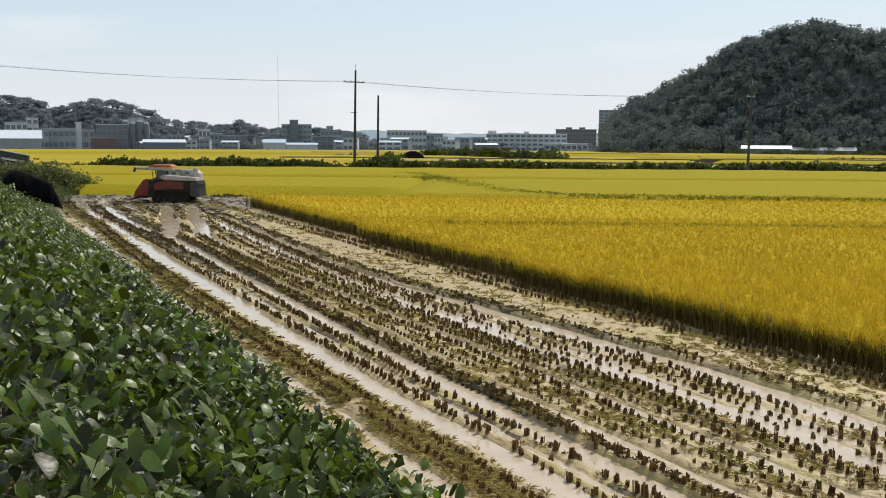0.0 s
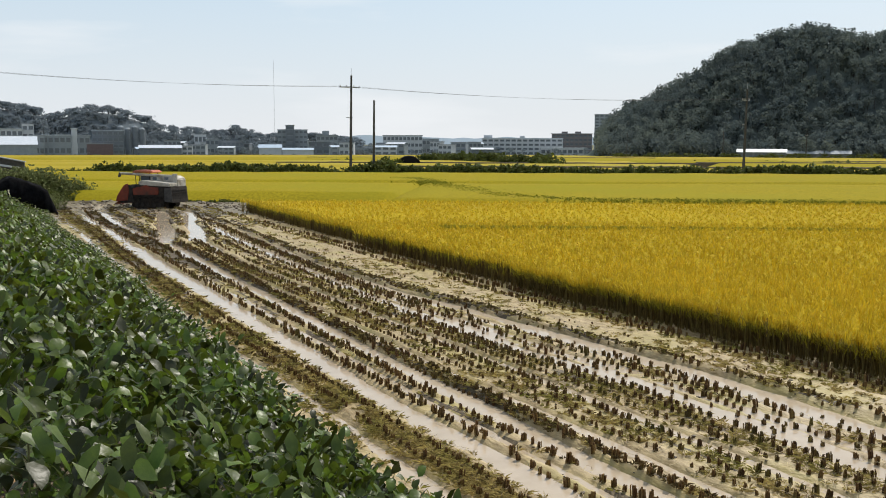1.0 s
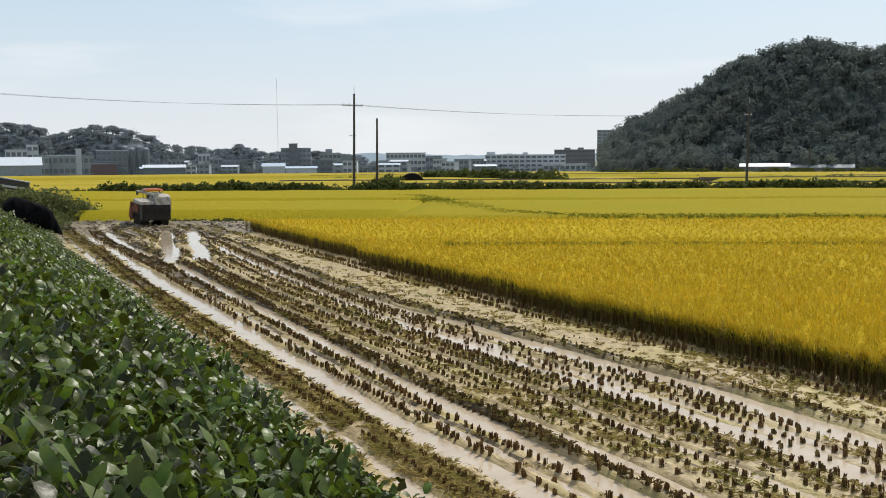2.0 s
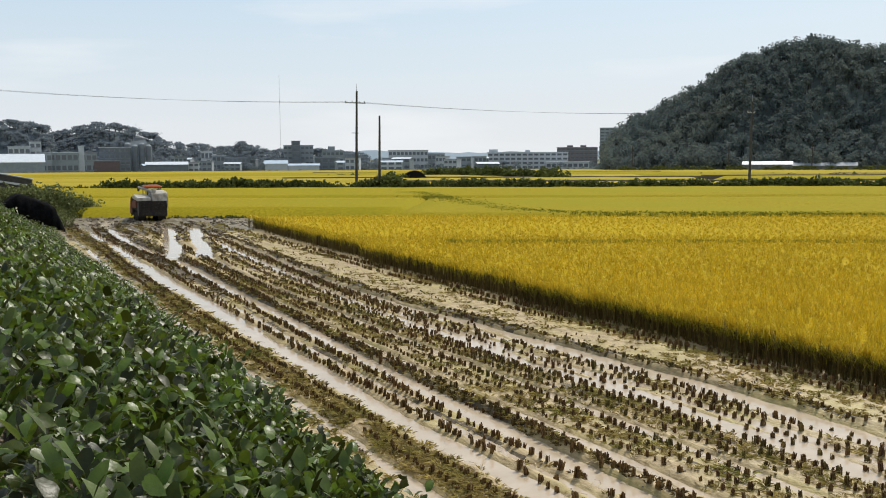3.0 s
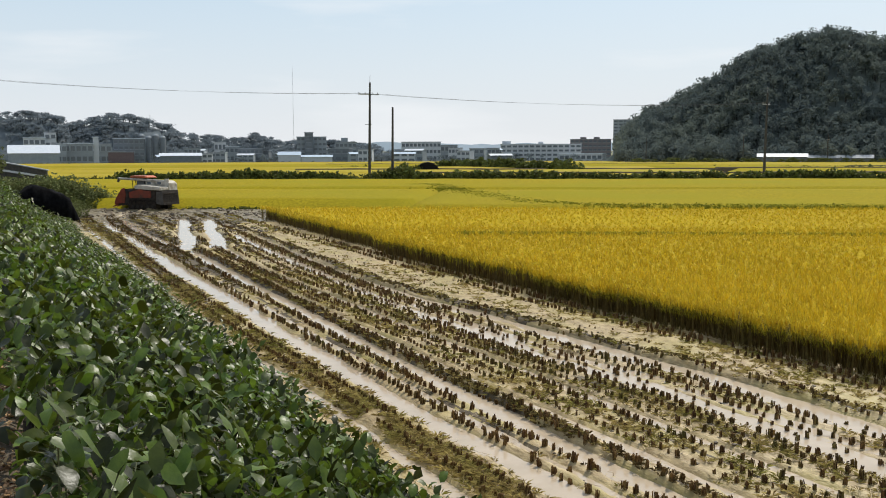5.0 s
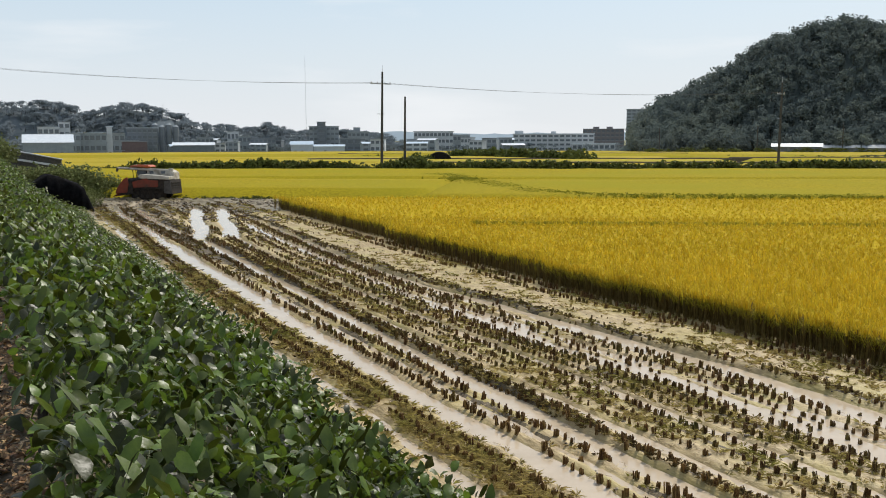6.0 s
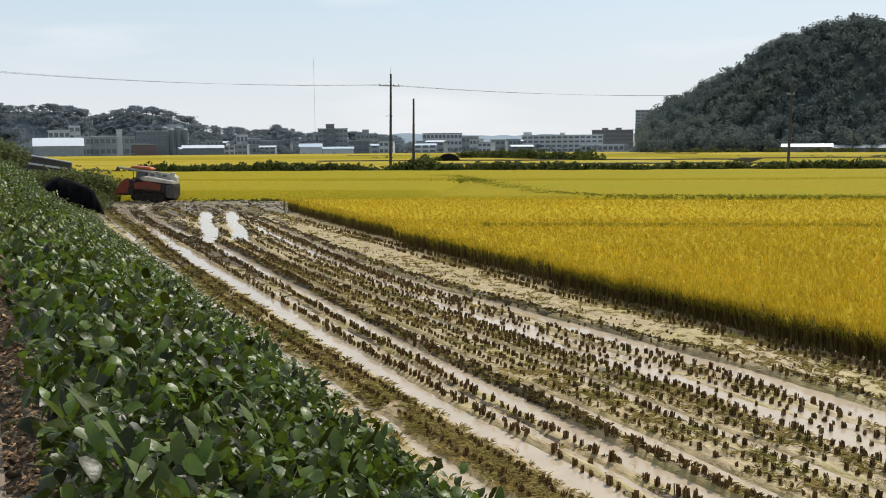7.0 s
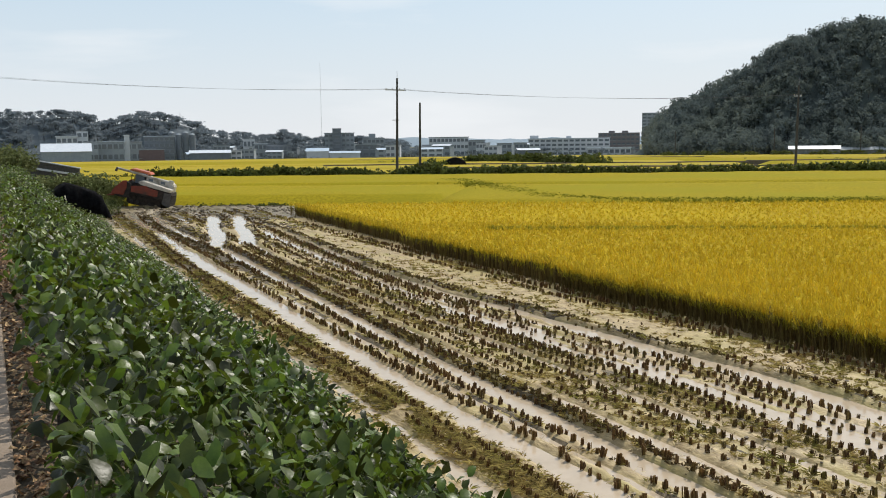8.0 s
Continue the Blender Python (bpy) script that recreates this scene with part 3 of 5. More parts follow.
# ---- standing rice ----
def rice_template(rng, leaves, ears, h=0.75, fat=1.0, droop=0.0):
    pieces = []
    for _ in range(leaves):
        a = rng.uniform(0, math.tau)
        dx, dy = math.cos(a), math.sin(a)
        hh, sp = h * rng.uniform(0.72, 0.99), rng.uniform(0.03, 0.16)
        v, f = ribbon(np.array([dx, dy, 0]) * 0.03, np.array([dx * sp * 0.5, dy * sp * 0.5, hh * rng.uniform(0.5, 0.82)]), np.array([dx * sp * (1 + droop), dy * sp * (1 + droop), hh * (1 - 0.25 * droop * rng.uniform(0, 1))]),
                      0.004 * fat, 0.005 * fat, 0.001, (-dy, dx, 0))
        pieces.append((v, f[:2], 2))
        pieces.append((v, f[2:], 1))
    for _ in range(ears):
        a = rng.uniform(0, math.tau)
        dx, dy = math.cos(a), math.sin(a)
        hh, sp = h * rng.uniform(0.86, 1.04), rng.uniform(0.07, 0.17)
        q = np.array([dx * sp * 0.5, dy * sp * 0.5, hh])
        v, f = ribbon(np.array([dx * sp * 0.2, dy * sp * 0.2, hh * 0.78]), q, np.array([dx * sp, dy * sp, hh * rng.uniform(0.78, 0.95)]),
                      0.003 * fat, 0.0065 * fat, 0.004 * fat, (-dy, dx, 0.2))
        pieces.append((v, f, 0))
    return join(pieces)


RICE_NEAR = [rice_template(rng, 12, 14) for _ in range(6)]
RICE_EDGE = [rice_template(rng, 16, 12, fat=1.15, droop=1.0) for _ in range(6)]
RICE_MID = [rice_template(rng, 6, 10, fat=1.6) for _ in range(5)]
RICE_FAR = [rice_template(rng, 4, 10, fat=1.15) for _ in range(4)]


def edge(y):
    """The cut edge of the golden field: a step where one pass ended."""
    y = np.asarray(y, float)
    return 14.45 + bend(y) + np.where(y > 33.2, 0.35, 0.0) + 0.05 * np.sin(y * 0.9) + 0.04 * np.sin(y * 2.3)


def depth(x, y):
    return E2[0] * x + E2[1] * y


def rice_top(x, y):
    return land(x, y) + 0.555 + 0.10 * np.clip((depth(x, y) - 20) / 12, 0, 1) + 0.015 * fbm(x, y, 1.3, 3) + 0.03 * fbm(x, y, 0.16, 6)


def rice_rows(x0, x1, y0, y1, dx, dy, rng, jit=0.04):
    X, Y = np.meshgrid(np.arange(x0, x1, dx), np.arange(y0, y1, dy))
    X, Y = X.ravel(), Y.ravel()
    return X + rng.normal(0, jit, len(X)), Y + rng.normal(0, jit, len(Y))


FRONT, SEAM = 53.6, 37.6     # depths of the far edge of the golden field and of the seam in it


def in_gold(x, y):
    d = depth(x, y)
    return (x > edge(y) + 0.02) & (d < FRONT + 0.4 * np.sin(x * 0.3)) & (np.abs(d - SEAM - 0.35 * np.sin(x * 0.25)) > 0.26)


# strip by strip, thinner with distance
x, y = rice_rows(14.3, 24.0, 3.0, 24.0, 0.30, 0.165, rng, 0.025)
k = in_gold(x, y) & (depth(x, y) < 26) & (y > 0.30 * x - 0.5)
x, y = x[k], y[k]
yf = np.repeat(np.arange(3.0, 26.0, 0.085), 2)
xf = edge(yf) + np.tile([0.05, 0.20], len(yf) // 2) + rng.normal(0, 0.03, len(yf))
kf = depth(xf, yf) < 26
V, F, I = scatter(RICE_NEAR, np.stack([x, y, 0 * x], -1), rng.uniform(0, 6.28, len(x)), rng.uniform(0.92, 1.08, len(x)), rng, tilt=0.09)
rice_gold = thing("rice_field", "ripe golden rice standing in a flat paddy", "rice crop", kind="stuff")
stuff("rice_plants_near", mesh_arrays("rice_plants_near", V, F, [RICE_EAR, RICE_LEAF, RICE_STEM], I), "drooping golden rice ears", "rice", rice_gold)
x, y = xf[kf], yf[kf]
V, F, I = scatter(RICE_EDGE, np.stack([x, y, 0 * x], -1), rng.uniform(0, 6.28, len(x)), rng.uniform(0.88, 1.08, len(x)), rng, tilt=0.12)
stuff("rice_plants_edge", mesh_arrays("rice_plants_edge", V, F, [RICE_EAR, RICE_LEAF, RICE_STEM], I), "leaning rice along the cut edge", "rice", rice_gold)
x, y = rice_rows(14.3, 60.0, 6.0, 52.0, 0.30, 0.22, rng, 0.05)
k = in_gold(x, y) & (depth(x, y) >= 26) & (depth(x, y) < 40) & (y > 0.34 * x - 1)
x1, y1 = rice_rows(14.4, 16.6, 20.0, 54.0, 0.30, 0.18, rng, 0.03)
k1 = in_gold(x1, y1) & (depth(x1, y1) >= 26) & (x1 - edge(y1) < 0.75)
x, y = np.concatenate([x[k], x1[k1]]), np.concatenate([y[k], y1[k1]])
V, F, I = scatter(RICE_MID, np.stack([x, y, 0 * x], -1), rng.uniform(0, 6.28, len(x)), rng.uniform(0.96, 1.07, len(x)), rng, tilt=0.06)
stuff("rice_plants_middle", mesh_arrays("rice_plants_middle", V, F, [RICE_EAR, RICE_LEAF, RICE_STEM], I), "dense golden rice ears", "rice", rice_gold)
x, y = rice_rows(14.3, 75.0, 6.0, 56.0, 0.34, 0.31, rng, 0.10)
k = in_gold(x, y) & (depth(x, y) >= 40) & (y > 0.36 * x - 2)
x, y = x[k], y[k]
V, F, I = scatter(RICE_FAR, np.stack([x, y, 0 * x], -1), rng.uniform(0, 6.28, len(x)), rng.uniform(0.96, 1.06, len(x)), rng, tilt=0.08)
stuff("rice_plants_far", mesh_arrays("rice_plants_far", V, F, [RICE_EAR, RICE_LEAF, RICE_STEM], I), "distant golden rice ears", "rice", rice_gold)
# the closed canopy under the ears
yy = np.concatenate([np.arange(-4, 30, 0.45), np.arange(30, 58, 0.6)])
uu = np.concatenate([[0.38], np.arange(0.7, 12, 0.45), np.geomspace(12.6, 110, 40)])
Y, U = np.meshgrid(yy, uu, indexing="ij")
X = edge(Y) + U
D = depth(X, Y)
lim = FRONT - 0.15
over = np.clip((lim - 0.557 * edge(Y) - 0.83 * Y) / 0.557, 0.4, None)
X = np.where(D > lim, edge(Y) + np.minimum(U, over), X)
Z = rice_top(X, Y) - 0.40 * np.exp(-(((depth(X, Y) - SEAM - 0.35 * np.sin(X * 0.25)) / 0.26) ** 2))
Z[:, 0] = 0.03
Z = np.where(depth(X, Y) > lim - 0.05, 0.25, Z)
nx = Z.shape[1]
i = (np.arange(Z.shape[0] - 1)[:, None] * nx + np.arange(nx - 1)[None]).ravel()
F = np.stack([i, i + 1, i + nx + 1, i + nx], -1)
stuff("rice_canopy", mesh_arrays("rice_canopy", np.stack([X, Y, Z], -1).reshape(-1, 3), F, [RICE_BED, RICE_STEM], (np.arange(len(F)) % (nx - 1) == 0), smooth=True), "closed golden rice canopy", "rice", rice_gold)


def field(name, s0, s1, d0, d1, material, label, tuft=None, step=1.6, h=0.68, skew=0.0):
    """A paddy of standing rice between two depths, with its own rough top and sides."""
    S = np.linspace(s0, s1, max(8, int((s1 - s0) / step)))
    Dd = np.linspace(d0, d1, max(5, int((d1 - d0) / step)))
    S2, D2 = np.meshgrid(S, Dd)
    D2 = D2 + skew * (S2 - s0)
    X, Y = E1[0] * S2 + E2[0] * D2, E1[1] * S2 + E2[1] * D2
    Z = land(X, Y) + h + 0.03 * fbm(X, Y, 0.9, d0) + 0.04 * fbm(X, Y, 0.15, d0)
    for sl in ((0, slice(None)), (-1, slice(None)), (slice(None), 0), (slice(None), -1)):
        Z[sl] = land(X[sl], Y[sl]) - 0.3
    nx = Z.shape[1]
    i = (np.arange(Z.shape[0] - 1)[:, None] * nx + np.arange(nx - 1)[None]).ravel()
    F = np.stack([i, i + 1, i + nx + 1, i + nx], -1)
    ob = stuff(name, mesh_arrays(name, np.stack([X, Y, Z], -1).reshape(-1, 3), F, [material], smooth=True), label, "rice crop")
    if tuft:
        n = int((s1 - s0) * (d1 - d0) * tuft)
        a, b = rng.uniform(s0, s1, n), rng.uniform(d0, d1, n)
        b = b + skew * (a - s0)
        x, y = E1[0] * a + E2[0] * b, E1[1] * a + E2[1] * b
        k = y > 0.30 * x - 4
        x, y = x[k], y[k]
        V, F, I = scatter(RICE_FAR, np.stack([x, y, land(x, y)], -1), rng.uniform(0, 6.28, len(x)), rng.uniform(1.0, 1.5, len(x)), rng, sz=rng.uniform(0.84, 0.95, len(x)), tilt=0.08)
        stuff("rice_plants", mesh_arrays("rice_plants", V, F, [RICE_GREEN, RICE_GREEN, RICE_GREEN], I), "yellow-green ears", "rice", ob)
    return ob


field("rice_field_green", -9.0, 130, 54.3, 79.0, RICE_BED_GREEN, "half-ripe yellow-green rice paddy")
field("rice_field_green", -46.0, -6.6, 60.4, 79.0, RICE_BED_GREEN, "half-ripe yellow-green rice behind the muddy headland")
field("rice_field_green", -60.0, 130, 79.5, 105.0, RICE_BED_GREEN, "yellow-green rice reaching to the weedy bank")
# row of rice in the dark stem colour along the seam
seam_s = rng.uniform(-3, 60, 1900)
seam_d = SEAM + 0.15 + rng.normal(0, 0.14, 1900)
x, y = E1[0] * seam_s + E2[0] * seam_d, E1[1] * seam_s + E2[1] * seam_d
k = x > edge(y) + 0.1
V, F, I = scatter(RICE_FAR, np.stack([x, y, 0 * x], -1)[k], rng.uniform(0, 6.28, k.sum()), rng.uniform(1.0, 1.3, k.sum()), rng, sz=rng.uniform(0.93, 1.0, k.sum()), tilt=0.05)
stuff("brown_rice_seam", mesh_arrays("brown_rice_seam", V, F, [RICE_STEM, RICE_LEAF], (I == 0).astype(int)), "thin brown line of rice along the seam across the field", "rice")
strip = np.array([(41.2, 80.0), (36.6, 64.5), (34.2, 54.3), (33.4, 48.5), (35.5, 44.2), (40.5, 40.5), (50.0, 34.0), (82, 12.5)])
seg = np.hypot(*np.diff(strip, axis=0).T)
cum = np.concatenate([[0], np.cumsum(seg)])
n = 3800
t = rng.uniform(0, cum[-1], n)
x = np.interp(t, cum, strip[:, 0]) + rng.normal(0, 0.8, n)
y = np.interp(t, cum, strip[:, 1]) + rng.normal(0, 0.8, n)
V, F, I = scatter(RICE_FAR, np.stack([x, y, 0 * x], -1), rng.uniform(0, 6.28, n), rng.uniform(1.1, 1.5, n), rng, sz=rng.uniform(0.92, 0.98, n), tilt=0.05)
stuff("green_rice_strip", mesh_arrays("green_rice_strip", V, F, [GREEN_RICE], 0 * I), "greener late rice along the paddy boundary", "rice")
C0 = [(109.5, 128, -120, 190), (128.7, 151, -120, 30), (129.2, 158, 31, 190), (152, 176, -130, 24), (159, 186, 26, 200), (177, 215, -150, 60),
      (187, 232, 62, 210), (216, 262, -200, 40), (233, 300, 41, 210), (263, 340, -260, 120), (341, 430, -330, 40)]
for d0, d1, s0, s1 in C0:
    field("rice_field_far", s0, s1, d0, d1, RICE_BED_FAR if (d0 % 3) > 0.6 else RICE_BED_GREEN, "distant ripe rice paddy behind the weedy bank", step=3.0)

# ---- bean bank, road and litter ----
def bean_edge(y):
    return np.interp(y, [0, 8, 11, 16, 19.5, 25, 32, 39, 60], [3.95, 4.08, 4.20, 4.38, 4.53, 4.80, 4.88, 4.66, 4.62]) + bend(y) * 0.75


def bank(x, y):
    """Ground of the bank: level at the road, falling to the paddy; further off the top runs level before it falls."""
    e = bean_edge(y)
    t = np.clip((x - 0.15) / (e - 0.15), 0, 1.2)
    near_z = 2.58 - 2.45 * t ** 1.12
    far_z = np.interp(t, [0, 0.28, 0.40, 0.55, 0.77, 1.0, 1.2], [2.58, 2.36, 1.80, 1.05, 0.36, 0.06, -0.15])
    f = np.clip((np.asarray(y, float) - 14) / 32, 0, 1)
    return near_z + (far_z - near_z) * f + 0.03 * fbm(x, y, 2.0, 8) - 0.06 * np.clip((0.12 - np.asarray(x, float)) / 0.12, 0, 1)


X_, Y_ = np.linspace(0.0, 1.12, 40), np.concatenate([np.arange(-8, 20, 0.25), np.arange(20, 84, 0.6)])
T, Y = np.meshgrid(X_, Y_)
X = -0.3 + T * (bean_edge(Y) + 0.3)
Z = bank(X, Y)
nx = Z.shape[1]
i = (np.arange(Z.shape[0] - 1)[:, None] * nx + np.arange(nx - 1)[None]).ravel()
F = np.stack([i, i + 1, i + nx + 1, i + nx], -1)
bank_ob = tagged(new("ground_bank", mesh_arrays("ground_bank", np.stack([X, Y, Z], -1).reshape(-1, 3), F, [SOIL], smooth=True)),
                 "earth bank planted with soybeans beside the road", "bank", kind="structure")
bm = bmesh.new()
for k in range(-3, 26):      # concrete slabs with joints
    box(bm, -3.2, 0.02, k * 3.0 + 0.012, k * 3.0 + 2.988, 2.0, 2.60 + 0.004 * (k % 2), 0.012)
road = part("road", bm, CONCRETE, None)
tagged(road, "narrow concrete farm road along the bean bank", "road", kind="structure")
verge = tagged(new("verge", sheet("verge", np.linspace(-60, -3.1, 24), np.linspace(-60, 120, 50),
                                  lambda x, y: 2.5 - 2.7 * np.clip((-4.0 - x) / 6, 0, 1) + 0.03 * fbm(x, y, 1.0, 2), GRASS)),
               "grassy verge on the other side of the road", "verge", kind="structure")

LEAFBITS = []
for _ in range(5):
    a = rng.uniform(0, math.tau)
    v, f = ribbon((0, -0.03, 0.004), (0.008, 0, 0.016), (0, 0.032, 0.006), 0.004, 0.018, 0.003, (1, 0, rng.normal(0, 0.5)))
    LEAFBITS.append(join([(v, f, 0)]))
n = 6000
y = 1.5 + 30 * rng.uniform(0, 1, n) ** 1.5
x = 0.10 + np.abs(rng.normal(0, 0.10, n)) - 0.09 * rng.uniform(0, 1, n)
z = np.where(x < 0.03, 2.606, bank(x, y) + 0.012)
V, F, I = scatter(LEAFBITS, np.stack([x, y, z], -1), rng.uniform(0, 6.28, n), rng.uniform(0.3, 0.85, n), rng, tilt=0.5)
stuff("leaf_litter", mesh_arrays("leaf_litter", V, F, [LITTER]), "dry brown leaf litter along the road's edge", "litter")

# ---- soybeans ----
def leaflet(rng, fine):
    """An ovate leaflet along +y, cupped along its midrib: verts and tris."""
    if fine:
        prof = [(0.0, 0.004, 0.0), (0.22, 0.30, 0.03), (0.5, 0.36, 0.035), (0.8, 0.20, 0.0), (1.0, 0.01, -0.07)]
    else:
        prof = [(0.0, 0.02, 0.0), (0.4, 0.36, 0.04), (1.0, 0.01, -0.06)]
    cup, droop = rng.uniform(0.05, 0.30), rng.uniform(0.0, 0.35)
    if not fine:
        return np.array([(0, 0, 0), (-0.38, 0.42, 0.38 * cup), (0, 1, -droop), (0.38, 0.42, 0.38 * cup), (0, 0.42, 0)]), [(0, 4, 1), (1, 4, 2), (0, 3, 4), (4, 3, 2)]
    V, F = [], []
    for t, w, z in prof:
        zz = z - droop * t * t
        wave = rng.normal(0, 0.045, 2) * min(1, w * 4)
        V += [(-w * rng.uniform(0.92, 1.08), t, zz + cup * w + wave[0]), (0, t, zz), (w * rng.uniform(0.92, 1.08), t, zz + cup * w + wave[1])]
    for k in range(len(prof) - 1):
        b = 3 * k
        F += [(b, b + 1, b + 4), (b, b + 4, b + 3), (b + 1, b + 2, b + 5), (b + 1, b + 5, b + 4)]
    return np.array(V), F


def trifoliate(rng, fine, size):
    """Three leaflets on one stalk end, facing mostly up, in random turn."""
    pieces = []
    tilt = rng.normal(0, 0.55, 2)
    a0 = rng.uniform(0, math.tau)
    for k, off in enumerate((0.0, 2.0, -2.0)):
        v, f = leaflet(rng, fine)
        v = v * size * (1.0 if k == 0 else 0.9)
        roll, pit = rng.normal(0, 0.5), rng.normal(-0.2, 0.5)
        R = np.array(Euler((pit, roll, a0 + off + rng.normal(0, 0.2))).to_matrix())
        v = v @ R.T + np.array([math.cos(a0 + off + 1.57), math.sin(a0 + off + 1.57), 0]) * size * 0.12
        v[:, 2] += v[:, 0] * tilt[0] + v[:, 1] * tilt[1]
        pieces.append((v, f, 0))
    return join(pieces)


def bean_plant(rng, fine, n, h=0.62, size=0.088):
    pieces = []
    for k in range(n):
        t = (k + 0.5) / n
        a, r = k * 2.4 + rng.normal(0, 0.4), rng.uniform(0.03, 0.24) * (1.1 - 0.35 * t)
        v, f, i = trifoliate(rng, fine, size * rng.uniform(0.75, 1.25))
        v = v + np.array([math.cos(a) * r, math.sin(a) * r, h * (0.30 + 0.70 * t ** 0.8) + rng.normal(0, 0.03)])
        pieces.append((v, f, 0))
    return join(pieces)


def bean_stem(rng, h=0.6):
    bm = bmesh.new()
    tube(bm, (0, 0, -0.05), (0.01, 0.01, h * 0.85), 0.006, 0.003, 5)
    for k in range(6):
        a, z = k * 2.4, h * (0.2 + 0.12 * k)
        tube(bm, (0.005, 0.005, z), (math.cos(a) * 0.16, math.sin(a) * 0.16, z + 0.08), 0.0025, 0.0015, 4)
    return bm


BP_NEAR = [bean_plant(rng, True, 14, size=0.094) for _ in range(6)]
BP_FAR = [bean_plant(rng, False, 12, size=0.074) for _ in range(6)]
BP_END = [bean_plant(rng, False, 10, size=0.066) for _ in range(4)]
bx, by = rice_rows(0.38, 7.0, -4.0, 78.0, 0.30, 0.27, rng, 0.05)
k = (bx < bean_edge(by) - 0.12) & ((by < 55.0) | (bx < 2.3))
bx, by = bx[k], by[k]
bs = np.where(by < 10, rng.uniform(0.85, 1.2, len(bx)), rng.uniform(0.7, 1.3, len(bx)))
bsz = bs * (1 - 0.14 * np.clip((by - 18) / 14, 0, 1)) * np.where(bean_edge(by) - bx < 0.6, 0.72, 1.0) * (1 + 0.10 * fbm(bx, by, 0.9, 9)) * (1 - 0.0085 * np.clip(by - 10, 0, 50) * np.clip((bx - 1.6) / 1.2, 0, 1))
P = np.stack([bx, by, bank(bx, by)], -1)
single = (by > 3.0) & (by < 7.6) & (bx < 3.9)
mid = ~single & (by < 12.5) & (by > 1.5)
far = ((by >= 12.5) & (by < 24)) | (by <= 1.5)
farther = by >= 24
plants = []
for k, (tv, tf, ti) in enumerate(BP_NEAR):
    leaf_me = mesh_arrays("leaves", tv, tf, [BEAN], smooth=True)
    bm = bean_stem(rng)
    sm = bpy.data.meshes.new("stem")
    bm.to_mesh(sm)
    bm.free()
    sm.materials.append(BEAN_STEM)
    plants.append((leaf_me, sm))
for q in np.nonzero(single)[0]:
    lm, sm = plants[int(rng.integers(0, len(plants)))]
    pl = tagged(new("soybean_plant"), "leafy green soybean plant on the bank", "bean plant", "soybeans on the bank")
    pl.matrix_world = pose(*P[q], 0, 0, float(rng.uniform(0, 360))) @ Matrix.Diagonal((bs[q], bs[q], bsz[q], 1))
    for nm, me in (("leaves", lm), ("stem", sm)):
        o = new(nm, me)
        o.parent = pl
V, F, I = scatter(BP_NEAR, P[mid], rng.uniform(0, 6.28, mid.sum()), bs[mid], rng, sz=bsz[mid], tilt=0.1)
stuff("soybean_rows", mesh_arrays("soybean_rows", V, F, [BEAN], smooth=True), "dense green soybean foliage on the bank", "soybeans")
V, F, I = scatter(BP_FAR, P[far], rng.uniform(0, 6.28, far.sum()), bs[far], rng, sz=bsz[far], tilt=0.1)
stuff("soybean_rows_far", mesh_arrays("soybean_rows_far", V, F, [BEAN]), "dense soybean foliage further down the bank", "soybeans")
V, F, I = scatter(BP_END, P[farther], rng.uniform(0, 6.28, farther.sum()), bs[farther] * 1.1, rng, sz=bsz[farther], tilt=0.1)
stuff("soybean_rows_end", mesh_arrays("soybean_rows_end", V, F, [BEAN]), "dense soybean foliage towards the end of the bank", "soybeans")
# yellowing leaves near the foot of the bank
YL = [trifoliate(rng, True, 0.075) for _ in range(4)]
n = 90
y = rng.uniform(5, 16, n)
x = bean_edge(y) - rng.uniform(0.35, 0.9, n)
V, F, I = scatter(YL, np.stack([x, y, bank(x, y) + 0.36 + rng.uniform(0, 0.12, n)], -1), rng.uniform(0, 6.28, n), rng.uniform(0.6, 1.1, n), rng)
stuff("yellow_bean_leaves", mesh_arrays("yellow_bean_leaves", V, F, [BEAN_YELLOW]), "yellowing soybean leaves at the patch's edge", "leaves")


# ---- weeds, bushes and hedges ----
def bush_template(rng, n, r, h, leaf):
    pieces = []
    for _ in range(n):
        a, q = rng.uniform(0, math.tau), r * math.sqrt(rng.uniform(0, 1))
        top = h * (1 - 0.55 * (q / r) ** 2) * rng.uniform(0.35, 1.05)
        c = np.array([math.cos(a) * q, math.sin(a) * q, top])
        d = rng.normal(0, 1, 3)
        d[2] = abs(d[2])
        d /= np.linalg.norm(d)
        s = np.cross(d, rng.normal(0, 1, 3))
        s /= np.linalg.norm(s)
        l = leaf * rng.uniform(0.6, 1.4)
        pieces.append(([c - d * l * 0.5, c + s * l * 0.3, c + d * l * 0.5, c - s * l * 0.3], [(0, 1, 2), (0, 2, 3)], 0))
    return join(pieces)


BUSH = [bush_template(rng, 80, 0.5, 1.0, 0.27) for _ in range(4)]


